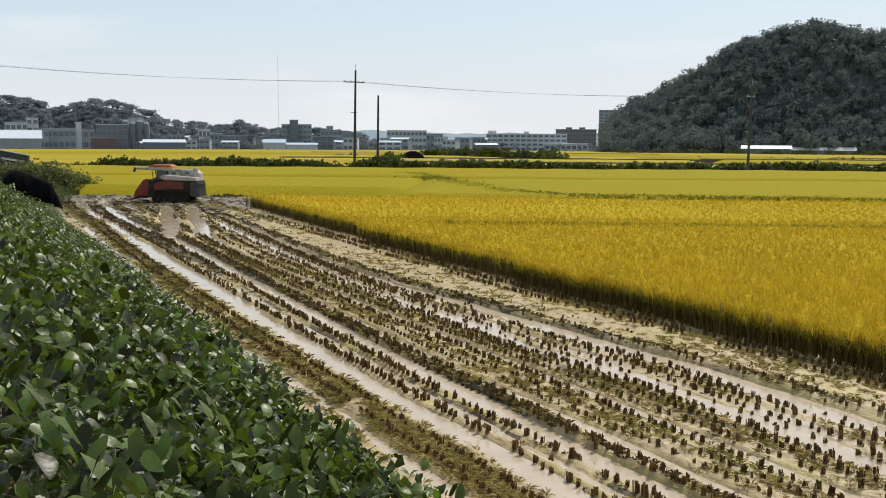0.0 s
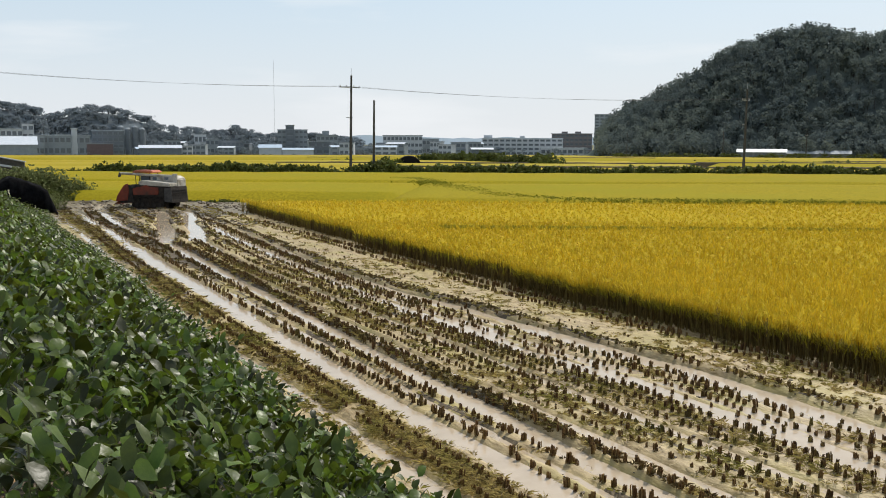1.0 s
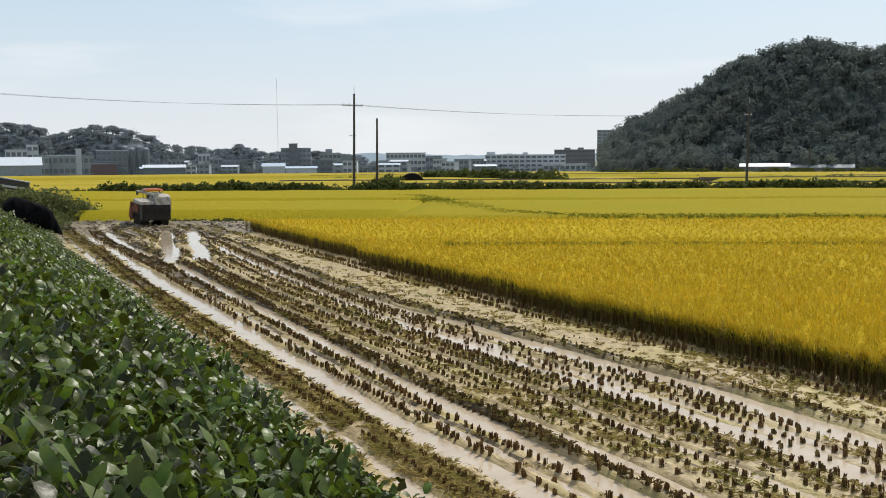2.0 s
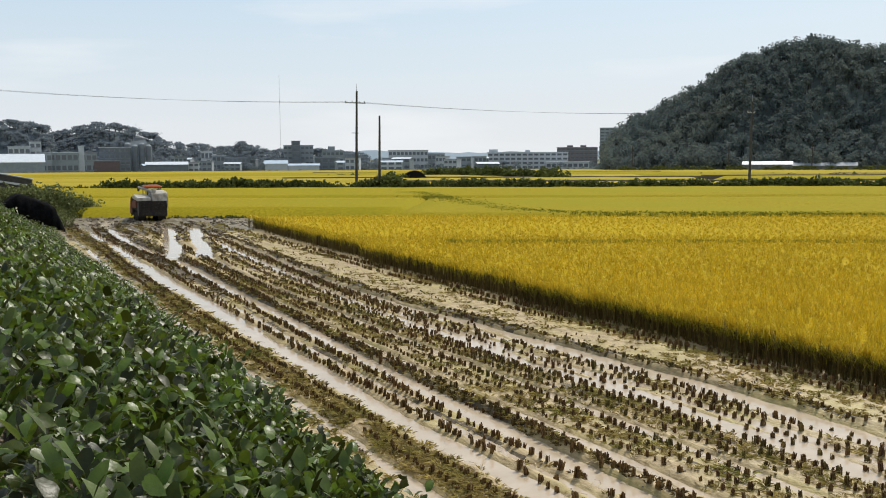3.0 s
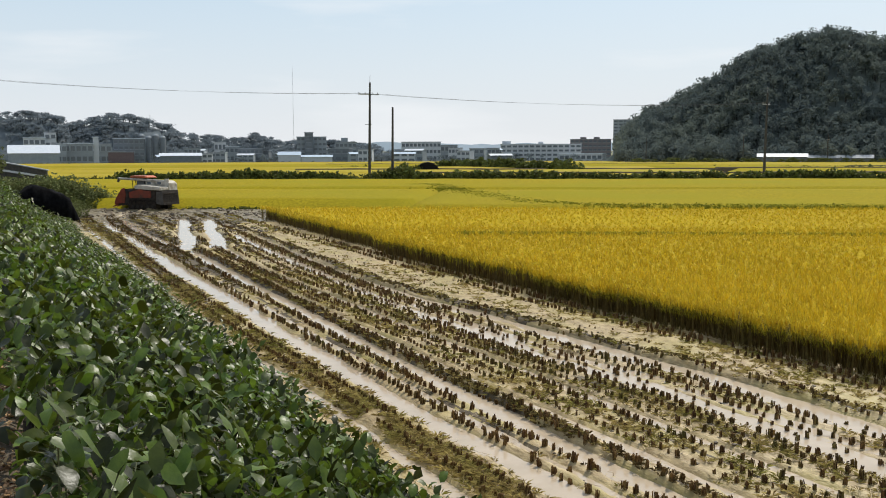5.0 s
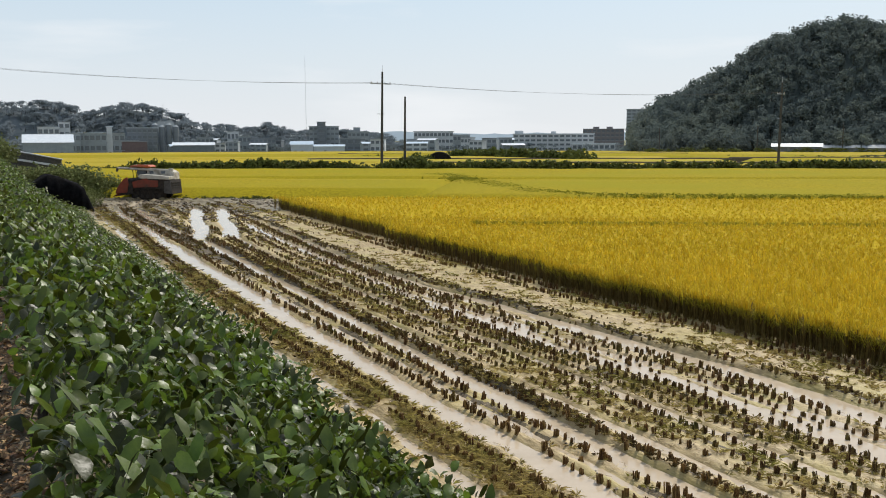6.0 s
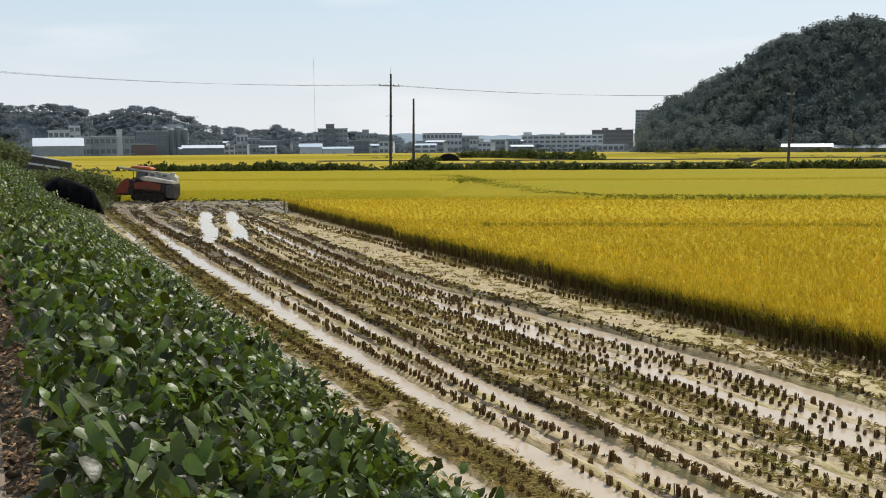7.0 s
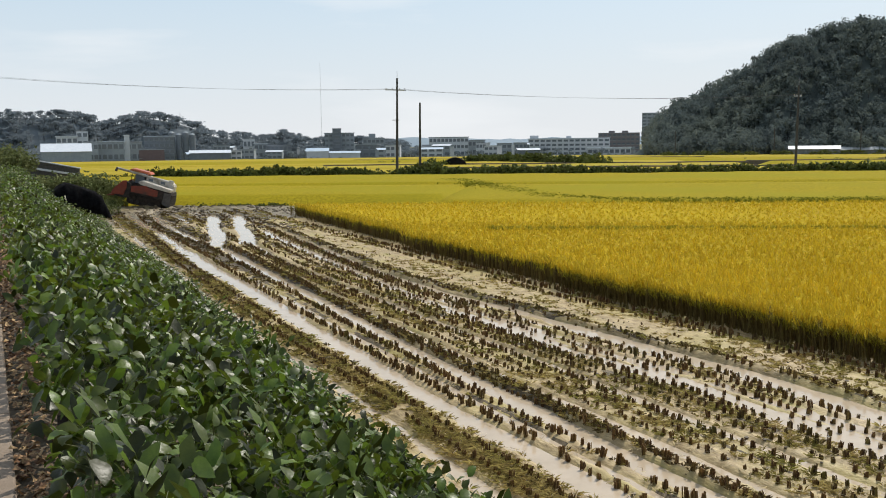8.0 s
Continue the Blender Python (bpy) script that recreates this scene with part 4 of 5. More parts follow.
def brush_template(rng, n, leaf):
    """Wispy shoots: stalks with small leaves up their length."""
    pieces = []
    for _ in range(n // 22):
        a, q = rng.uniform(0, math.tau), 0.42 * math.sqrt(rng.uniform(0, 1))
        foot = np.array([math.cos(a) * q, math.sin(a) * q, 0.0])
        top = foot * 1.5 + np.array([0, 0, rng.uniform(0.45, 1.1) * (1 - 0.8 * q * q)])
        for _ in range(22):
            c = foot + (top - foot) * rng.uniform(0.2, 1.0) + rng.normal(0, 0.035, 3)
            e, d = rng.normal(0, 1, 3), rng.normal(0, 1, 3)
            e /= np.linalg.norm(e)
            w = np.cross(e, d)
            w /= np.linalg.norm(w)
            l = leaf * rng.uniform(0.6, 1.4)
            pieces.append(([c - e * l * 0.5, c + w * l * 0.28, c + e * l * 0.5, c - w * l * 0.28], [(0, 1, 2), (0, 2, 3)], 0))
    return join(pieces)


BUSH_FINE = [brush_template(rng, 560, 0.085) for _ in range(5)]


def hedge(name, pts, n, width, h, label, spread=0.35, templates=BUSH, fat=1.0, material=WEED):
    pts = np.asarray(pts, float)
    seg = np.hypot(*np.diff(pts, axis=0).T)
    cum = np.concatenate([[0], np.cumsum(seg)])
    t = rng.uniform(0, cum[-1], n)
    x, y = np.interp(t, cum, pts[:, 0]) + rng.normal(0, width, n), np.interp(t, cum, pts[:, 1]) + rng.normal(0, width, n)
    hh = h * np.clip(1 + spread * 1.6 * fbm(x, y, 0.25, h) + rng.normal(0, spread * 0.5, n), 0.3, 2.2)
    V, F, I = scatter(templates, np.stack([x, y, land(x, y) - 0.1], -1), rng.uniform(0, 6.28, n), hh * 1.2 * fat, rng, sz=hh)
    return stuff(name, mesh_arrays(name, V, F, [material]), label, "weeds")


def berm(name, s0, s1, d, w, h, material, label):
    """A low earth bank between paddies."""
    S, W = np.linspace(s0, s1, int((s1 - s0) / 2) + 2), np.linspace(-w, w, 7)
    W2, S2 = np.meshgrid(W, S)
    D2 = d + W2 + 0.25 * np.sin(S2 * 0.15)
    X, Y = E1[0] * S2 + E2[0] * D2, E1[1] * S2 + E2[1] * D2
    Z = land(X, Y) - 0.35 + (h + 0.35) * (1 - (W2 / w) ** 4) + 0.05 * fbm(X, Y, 0.9, d)
    nx = Z.shape[1]
    i = (np.arange(Z.shape[0] - 1)[:, None] * nx + np.arange(nx - 1)[None]).ravel()
    F = np.stack([i, i + 1, i + nx + 1, i + nx], -1)
    return tagged(new(name, mesh_arrays(name, np.stack([X, Y, Z], -1).reshape(-1, 3), F, [material], smooth=True)), label, "bank", kind="structure")


berm("ground_berm", -75, 140, 107.2, 1.9, 0.45, GRASS, "low grassy bank between the paddies")
berm("ground_berm", -9, 130, 53.95, 0.35, 0.3, GRASS, "narrow path between two rice paddies")
for d, s0, s1 in ((128.45, -16, 190), (151.5, -40, 30), (158.6, 31, 190), (186.5, 62, 200), (262.5, -60, 40)):
    berm("ground_berm", s0, s1, d, 0.3, 0.78, SOIL, "brown bank between distant paddies")
hedge("bank_weeds", [sd(-75, 107), sd(-18, 107), sd(35, 106.6)], 460, 0.45, 0.8, "dark weeds along the field bank")
hedge("bank_weeds", [sd(-50, 106.6), sd(-22, 106.6)], 330, 0.4, 1.35, "thick dark hedge on the field bank", 0.2)
hedge("bank_weeds", [sd(-18, 106.6), sd(60, 106.2), sd(140, 106)], 950, 0.40, 1.35, "dark weeds along the field bank", 0.12)
hedge("bank_weeds", [sd(-18.6, 107), sd(-14, 106.8)], 50, 0.6, 1.6, "weeds round the foot of the poles")
hedge("reed_thicket", [(87, 161), (88.5, 121)], 420, 0.9, 1.75, "tall dark reeds between far paddies", 0.2)
hedge("field_weeds", [(70, 172), (74, 168)], 40, 0.6, 0.9, "weeds on a far paddy bank")
hedge("field_weeds", [(125, 112), (150, 95)], 80, 0.6, 0.7, "weeds on a far paddy bank")
hedge("field_weeds", [(112, 150), (160, 108)], 120, 0.5, 0.6, "weeds on a far paddy bank")
hedge("headland_brush", [(7.3, 70.4), (5.0, 71.0), (2.5, 72.5)], 84, 0.45, 2.1, "tall leafy brush at the end of the field", 0.22, BUSH_FINE, material=BRUSH)
hedge("headland_brush", [(9.3, 69.9), (8.4, 70.1), (7.4, 70.3)], 56, 0.30, 1.45, "leafy brush at the end of the field", 0.3, BUSH_FINE, material=BRUSH)
hedge("headland_weeds", [(8.9, 68.6), (7.6, 68.2), (7.0, 66.5)], 46, 0.3, 0.85, "dark green weeds at the foot of the brush", 0.3, BUSH_FINE)
hedge("headland_brush", [(8.4, 70.0), (6.9, 68), (6.3, 63.0), (6.0, 58.8)], 60, 0.3, 0.65, "low weeds at the foot of the bank", 0.3, BUSH_FINE, material=BRUSH)
hedge("headland_grass", [(18.0, 61.0), (14, 64.2), (10.5, 68.0)], 160, 0.3, 0.28, "trampled grass along the rice edge", 0.3)


# ---- woods and hills ----
def tree_template(rng, n, r, h, leaf, pine=False):
    """Trunk, limbs and a ragged crown of leaf clumps round a few boughs."""
    pieces = []
    for k in range(3):
        a = k * 2.1
        v, f = ribbon((0, 0, 0), (0.01 * math.cos(a), 0.01 * math.sin(a), h * 0.4), (0.06 * math.cos(a), 0.06 * math.sin(a), h * 0.7), 0.016, 0.012, 0.004, (math.cos(a + 1.57), math.sin(a + 1.57), 0))
        pieces.append((v, f, 1))
    boughs = []
    for _ in range(9):
        a, q, z = rng.uniform(0, math.tau), r * rng.uniform(0.1, 0.75), h * rng.uniform(0.35, 0.88)
        if pine:
            q *= 1.25 * (1.05 - z / h)
        boughs.append((math.cos(a) * q, math.sin(a) * q, z, r * rng.uniform(0.32, 0.58)))
    boughs.append((0, 0, h * 0.86, r * 0.45))
    for _ in range(n):
        bx, by, bz, br = boughs[int(rng.integers(0, len(boughs)))]
        d = rng.normal(0, 1, 3)
        d /= np.linalg.norm(d)
        c = np.array([bx, by, bz]) + d * br * rng.uniform(0.75, 1.1) * np.array([1, 1, 0.8])
        e = rng.normal(0, 1, 3) + np.array([0, 0, 0.3])
        e -= d * np.dot(e, d) * 0.7
        e /= np.linalg.norm(e)
        s = np.cross(e, d)
        s /= np.linalg.norm(s) + 1e-6
        l = leaf * rng.uniform(0.6, 1.4)
        v = [c - e * l * 0.5, c + s * l * 0.34 + d * l * 0.1, c + e * l * 0.5, c - s * l * 0.34 + d * l * 0.1]
        pieces.append((v, [(0, 1, 2), (0, 2, 3)], 0))
    return join(pieces)


def wood(name, x, y, z, h, templates, material, label, fat=1.0):
    n = len(x)
    sz = h
    V, F, I = scatter(templates, np.stack([x, y, z], -1), rng.uniform(0, 6.28, n), sz * rng.uniform(0.85, 1.2, n) * fat, rng, sz=sz)
    return stuff(name, mesh_arrays(name, V, F, [material, POLE], I), label, "woods")


TREES = [tree_template(rng, 150, 0.36 if k % 2 else 0.29, 1.0, 0.092, k % 2 == 0) for k in range(8)]
TREES_FAR = [tree_template(rng, 110, 0.42, 1.0, 0.14) for k in range(4)]
HB = radians(50.0)
HQ, HL = np.array([math.sin(HB), math.cos(HB)]), np.array([math.cos(HB), -math.sin(HB)])


def hill_z(l, q):
    crest = np.interp(l * 416 / q, [-84, -76, -67, -46, -31, -22, -3, 10, 23, 38, 70, 110, 150, 200], [-1, 7, 14, 25, 34, 40, 44, 45.5, 42.5, 41.5, 39, 28, 12, -3])
    t = np.clip((q - 338) / 78, 0, 1)
    up = np.where(q < 416, t * t * (3 - 2 * t), np.clip((540 - q) / 124, 0, 1))
    return -3.0 + (crest + 3.0) * up


l_, q_ = np.linspace(-90, 210, 70), np.linspace(334, 545, 46)
L2, Q2 = np.meshgrid(l_, q_)
L2 = L2 * Q2 / 416
XY = L2[..., None] * HL + Q2[..., None] * HQ
Z = hill_z(L2, Q2) - 0.6
nx = Z.shape[1]
i = (np.arange(Z.shape[0] - 1)[:, None] * nx + np.arange(nx - 1)[None]).ravel()
F = np.stack([i, i + 1, i + nx + 1, i + nx], -1)
hill = tagged(new("ground_hill", mesh_arrays("ground_hill", np.concatenate([XY, Z[..., None]], -1).reshape(-1, 3), F, [PINE_HAZED], smooth=True)),
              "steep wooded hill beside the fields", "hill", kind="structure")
n = 2000
l = rng.uniform(-80, 105, n)
q = 340 + 92 * rng.uniform(0, 1, n) ** 0.9
l = l * q / 416
xy = l[:, None] * HL + q[:, None] * HQ
wood("hill_woods", xy[:, 0], xy[:, 1], hill_z(l, q) - 0.8, rng.uniform(5.2, 9.4, n) * (1 + 0.12 * fbm(l, q, 0.09, 2)), TREES, PINE_HAZED, "dense dark mixed wood covering the hill", 1.12)

# ---- low wooded ridges behind the town ----
RX = [-160, -60, 0, 48, 73, 87, 110, 131, 153, 174, 197, 210, 228, 250, 282, 330, 380]
RZ = [28, 30, 29, 29, 28, 19, 28.5, 27, 21, 12, 10, 6, 12, 6, 7, 2, -3]


def ridge_z(x, y):
    c = np.interp(x, RX, RZ)
    t = np.clip((y + 0.16 * x - 730) / 78, 0, 1)
    return -7 + (c + 7) * np.where(y + 0.16 * x < 808, t * t * (3 - 2 * t), np.clip((960 - y - 0.16 * x) / 150, 0, 1))


rx, ry = np.linspace(-180, 390, 70), np.linspace(650, 990, 40)
ridge = tagged(new("ground_ridge", sheet("ground_ridge", rx, ry, lambda x, y: ridge_z(x, y) - 0.5, FARWOOD_HAZED)), "low wooded ridge behind the town", "hill", kind="structure")
n = 1000
x = rng.uniform(-60, 330, n)
y = 735 + 85 * rng.uniform(0, 1, n) - 0.16 * x
wood("ridge_woods", x, y, ridge_z(x, y) - 1.0, rng.uniform(4.5, 8.0, n), TREES_FAR, FARWOOD_HAZED, "wooded ridge behind the town, coloured in pale haze", 1.7)
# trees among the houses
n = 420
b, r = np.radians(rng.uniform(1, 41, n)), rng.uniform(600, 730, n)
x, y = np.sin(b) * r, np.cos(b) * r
wood("town_trees", x, y, land(x, y) - 0.5, rng.uniform(2.5, 6, n), TREES_FAR, FARWOOD_HAZED, "trees and shrubs among distant houses", 1.3)
n = 240
b, r = np.radians(rng.uniform(-3, 60, n)), rng.uniform(470, 505, n) - 105 * (np.linspace(0, 1, n) > 2)
x, y = np.sin(b) * r, np.cos(b) * r
k = b < radians(40)
wood("field_end_shrubs", x[k], y[k], land(x[k], y[k]) - 0.3, rng.uniform(0.6, 1.7, n)[k], TREES_FAR, PINE_HAZED, "shrubs along the far end of the paddies", 1.6)
n = 150
b, r = np.radians(rng.uniform(40, 60, n)), rng.uniform(318, 336, n)
x, y = np.sin(b) * r, np.cos(b) * r
wood("hill_foot_shrubs", x, y, land(x, y) - 0.3, rng.uniform(1.0, 2.6, n), TREES_FAR, WEED, "shrubs at the foot of the hill", 1.6)
# mountains at the horizon, their faintness put into the colour
MB = np.radians(np.linspace(-30, 75, 160))
mz = 16 + 14 * fbm(np.degrees(MB), 0 * MB, 0.35, 3) + 6 * fbm(np.degrees(MB), 0 * MB, 1.7, 5)
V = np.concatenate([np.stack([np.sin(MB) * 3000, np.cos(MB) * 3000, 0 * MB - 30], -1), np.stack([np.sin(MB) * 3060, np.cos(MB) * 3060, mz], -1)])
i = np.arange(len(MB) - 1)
tagged(new("backdrop", mesh_arrays("backdrop", V, np.stack([i, i + 1, i + 1 + len(MB), i + len(MB)], -1), [FARRIDGE_HAZED], smooth=True)),
       "distant mountains coloured in pale haze", "mountains", kind="structure")


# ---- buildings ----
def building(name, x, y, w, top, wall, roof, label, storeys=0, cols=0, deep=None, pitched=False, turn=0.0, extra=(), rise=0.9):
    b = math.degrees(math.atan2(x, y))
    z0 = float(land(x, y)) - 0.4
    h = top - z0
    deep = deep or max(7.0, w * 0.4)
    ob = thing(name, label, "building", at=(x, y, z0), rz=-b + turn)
    bm = bmesh.new()
    box(bm, -w / 2, w / 2, 0, deep, 0, h - (0.35 if not pitched else rise))
    body = part("wall", bm, wall, ob)
    bm = bmesh.new()
    if pitched:
        hh = h - rise
        prism(bm, [(-0.5, hh - 0.1), (deep / 2, h + 0.1), (deep + 0.5, hh - 0.1), (deep / 2, h - 0.1)], -w / 2 - 0.4, w / 2 + 0.4)
        bmesh.ops.rotate(bm, verts=bm.verts[:], cent=(0, 0, 0), matrix=Matrix.Rotation(radians(90), 3, "Z"))
    else:
        box(bm, -w / 2 - 0.4, w / 2 + 0.4, -0.4, deep + 0.4, h - 0.35, h)
    part("roof", bm, roof, ob)
    for ex, ew, eh in extra:
        bm = bmesh.new()
        box(bm, ex - ew / 2, ex + ew / 2, deep * 0.3, deep * 0.3 + 3.5, h, h + eh)
        part("stair_tower", bm, wall, ob)
    if storeys and cols:
        sh, cw = (h - 0.5) / storeys, w / cols
        bm = bmesh.new()
        box(bm, -cw * 0.36, cw * 0.36, -0.06, 0.03, -sh * 0.22, sh * 0.22)
        pane = bpy.data.meshes.new("window")
        bm.to_mesh(pane)
        bm.free()
        pane.materials.append(GLASS)
        bm = bmesh.new()
        box(bm, -cw * 0.40, cw * 0.40, -0.22, 0.03, -sh * 0.27, -sh * 0.22)
        sill = bpy.data.meshes.new("sill")
        bm.to_mesh(sill)
        bm.free()
        sill.materials.append(R_GREY)
        for r in range(storeys):
            for c in range(cols):
                o = new("window", pane)
                o.parent = ob
                o.location = (-w / 2 + cw * (c + 0.5), 0, sh * (r + 0.58))
                o2 = new("sill", sill)
                o2.parent = o
    return ob


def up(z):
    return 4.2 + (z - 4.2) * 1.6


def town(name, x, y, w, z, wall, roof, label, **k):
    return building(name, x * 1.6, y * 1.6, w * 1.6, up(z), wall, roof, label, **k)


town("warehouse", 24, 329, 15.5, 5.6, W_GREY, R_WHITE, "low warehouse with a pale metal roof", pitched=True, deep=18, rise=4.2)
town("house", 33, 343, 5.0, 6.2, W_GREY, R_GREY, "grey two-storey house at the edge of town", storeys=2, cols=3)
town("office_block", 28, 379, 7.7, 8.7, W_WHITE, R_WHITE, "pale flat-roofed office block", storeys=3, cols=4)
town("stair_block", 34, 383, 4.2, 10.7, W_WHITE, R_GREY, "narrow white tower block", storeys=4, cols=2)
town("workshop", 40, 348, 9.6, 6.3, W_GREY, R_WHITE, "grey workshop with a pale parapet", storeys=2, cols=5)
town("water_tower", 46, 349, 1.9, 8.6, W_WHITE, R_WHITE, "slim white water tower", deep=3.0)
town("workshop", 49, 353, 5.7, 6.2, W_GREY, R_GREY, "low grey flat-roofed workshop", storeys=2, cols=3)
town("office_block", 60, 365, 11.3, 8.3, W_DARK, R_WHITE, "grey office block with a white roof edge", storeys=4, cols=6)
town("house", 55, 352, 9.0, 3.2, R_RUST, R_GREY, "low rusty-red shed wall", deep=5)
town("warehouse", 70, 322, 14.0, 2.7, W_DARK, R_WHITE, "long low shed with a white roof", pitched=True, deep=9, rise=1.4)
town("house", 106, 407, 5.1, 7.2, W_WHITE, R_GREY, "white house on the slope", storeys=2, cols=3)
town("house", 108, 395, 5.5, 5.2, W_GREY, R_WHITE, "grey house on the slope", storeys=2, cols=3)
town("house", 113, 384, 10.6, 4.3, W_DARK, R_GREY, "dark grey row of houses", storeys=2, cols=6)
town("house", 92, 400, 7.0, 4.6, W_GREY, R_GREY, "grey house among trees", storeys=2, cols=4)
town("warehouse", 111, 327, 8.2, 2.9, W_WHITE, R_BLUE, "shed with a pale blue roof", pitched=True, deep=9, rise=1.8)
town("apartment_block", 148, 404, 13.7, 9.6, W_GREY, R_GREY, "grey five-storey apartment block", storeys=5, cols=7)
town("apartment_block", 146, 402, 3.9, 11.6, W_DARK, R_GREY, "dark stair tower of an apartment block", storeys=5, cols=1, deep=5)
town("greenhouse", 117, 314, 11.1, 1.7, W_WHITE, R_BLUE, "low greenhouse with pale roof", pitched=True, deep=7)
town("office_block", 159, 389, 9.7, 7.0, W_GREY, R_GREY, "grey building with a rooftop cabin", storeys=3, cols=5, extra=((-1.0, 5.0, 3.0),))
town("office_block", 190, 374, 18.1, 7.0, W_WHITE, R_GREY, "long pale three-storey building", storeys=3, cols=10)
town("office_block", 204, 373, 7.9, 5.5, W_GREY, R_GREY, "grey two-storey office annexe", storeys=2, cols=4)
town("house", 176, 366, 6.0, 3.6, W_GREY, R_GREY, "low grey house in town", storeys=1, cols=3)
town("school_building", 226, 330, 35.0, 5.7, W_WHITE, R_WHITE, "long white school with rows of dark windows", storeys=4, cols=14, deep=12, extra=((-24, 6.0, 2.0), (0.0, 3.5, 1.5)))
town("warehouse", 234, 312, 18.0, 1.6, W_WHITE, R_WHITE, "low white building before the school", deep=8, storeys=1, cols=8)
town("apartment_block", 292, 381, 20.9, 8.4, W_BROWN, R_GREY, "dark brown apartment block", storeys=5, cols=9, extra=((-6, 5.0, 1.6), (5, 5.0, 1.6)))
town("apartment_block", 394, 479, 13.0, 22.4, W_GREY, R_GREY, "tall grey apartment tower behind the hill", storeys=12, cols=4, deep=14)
for nm, x, y, w, z in (("barn", 182, 160, 11.5, 2.35), ("barn", 193, 152, 14.9, 2.0)):
    building(nm, x * 1.38, y * 1.38, w * 1.38, 4.2 + (z - 4.2) * 1.38, W_DARK, R_WHITE if x < 190 else R_GREY, "long low barn with a pale metal roof", pitched=True, deep=4.5, storeys=1, cols=6)
# smaller houses between the larger blocks
hr = np.random.default_rng(21)
for k in range(30):
    b, r = radians(hr.uniform(3.5, 32)), hr.uniform(520, 690)
    building("house", math.sin(b) * r, math.cos(b) * r, float(hr.uniform(7, 16)), float(land(math.sin(b) * r, math.cos(b) * r)) + float(hr.uniform(3.0, 7.0)) + (r - 520) * 0.025,
             (W_WHITE, W_GREY, W_DARK)[k % 3], (R_WHITE, R_GREY, R_BLUE, R_GREY)[k % 4], "small distant house among the trees", storeys=2, cols=3, pitched=k % 2 == 0, turn=float(hr.uniform(-25, 25)))
# silos of a concrete plant, each its own
for k in range(4):
    a = thing("silo", "grey cylindrical concrete-plant silo", "silo", "silos of the plant", at=((66.5 + k * 2.6) * 1.6, (374.5 - k * 0.5) * 1.6, -5.6))
    bm = bmesh.new()
    tube(bm, (0, 0, 0), (0, 0, 18.2 - 1.2 * (k % 2)), 1.9, 1.9, 14)
    part("shell", bm, W_DARK, a, smooth=False)
    bm = bmesh.new()
    tube(bm, (0, 0, 18.2 - 1.2 * (k % 2)), (0, 0, 19.4 - 1.2 * (k % 2)), 1.9, 0.5, 14)
    part("cap", bm, W_GREY, a)


def lattice_mast(name, x, y, h, w, label):
    ob = thing(name, label, "mast", at=(x, y, float(land(x, y))))
    for k in range(3):
        a = k * 2.094
        bm = bmesh.new()
        tube(bm, (math.cos(a) * w, math.sin(a) * w, 0), (math.cos(a) * w * 0.4, math.sin(a) * w * 0.4, h), 0.028, 0.022, 5)
        part("leg", bm, STEEL, ob)
    bm = bmesh.new()
    for s in range(int(h / 3)):
        z0, z1 = s * 3.0, s * 3.0 + 3.0
        f0, f1 = w * (1 - 0.6 * z0 / h), w * (1 - 0.6 * z1 / h)
        for k in range(3):
            a, c = k * 2.094, (k + 1) * 2.094
            tube(bm, (math.cos(a) * f0, math.sin(a) * f0, z0), (math.cos(c) * f1, math.sin(c) * f1, z1), 0.012, 0.012, 4)
    part("lattice", bm, STEEL, ob)
    return ob


lattice_mast("radio_mast", 137 * 1.6, 397 * 1.6, 68, 0.22, "very tall thin lattice radio mast")
lattice_mast("lattice_tower", 69 * 1.6, 369 * 1.6, 30, 1.1, "steel lattice tower by the plant")


# ---- poles and wires ----
def pole(x, y, h, r, label, arm=0.0, lean=0.0, turn=0.0, small=False):
    ob = thing("utility_pole", label, "pole", "utility poles", at=(x, y, float(land(x, y)) + 0.1), rz=turn)
    bm = bmesh.new()
    tube(bm, (0, 0, -0.3), (lean, 0, h), r, r * 0.62, 12)
    part("shaft", bm, POLE, ob, smooth=False)
    if arm:
        bm = bmesh.new()
        box(bm, -arm / 2, arm / 2, -0.05, 0.05, h - 1.55, h - 1.43, 0.01)
        part("crossarm", bm, STEEL, ob, "galvanised steel crossarm")
        bm = bmesh.new()
        box(bm, -0.5, 0.5, 0.06, 0.12, h * 0.57, h * 0.57 + 0.08, 0.01)
        part("lower_bracket", bm, STEEL, ob)
        for k in (-0.46, -0.15, 0.2, 0.46):
            bm = bmesh.new()
            for s in range(3):
                tube(bm, (arm * k, 0, h - 1.43 + 0.07 * s), (arm * k, 0, h - 1.38 + 0.07 * s), 0.07, 0.05, 8)
            part("insulator", bm, CREAM, ob, "pale porcelain insulator")
        bm = bmesh.new()
        tube(bm, (lean, 0, h), (lean, 0, h + 0.9), 0.03, 0.02, 6)
        part("earth_spike", bm, STEEL, ob)
    return ob


PA, PB, PC, PL = (46.98, 107.2), (45.78, 97.7), (96.9, 88.2), (-3.4, 126.0)
wire_turn = math.degrees(math.atan2(PC[1] - PA[1], PC[0] - PA[0])) + 90 - 62
pole(*PA, 12.35, 0.19, "tall concrete power pole with a crossarm", 3.0, 0.25, turn=wire_turn)
pole(*PB, 8.85, 0.17, "plain dark wooden pole without wires", 0, 0.12)
pole(*PC, 11.2, 0.19, "concrete power pole before the wooded hill", 1.6, 0.2, turn=wire_turn)
pole(*PL, 14.6, 0.19, "concrete power pole at the road", 3.0, 0.0, turn=wire_turn)
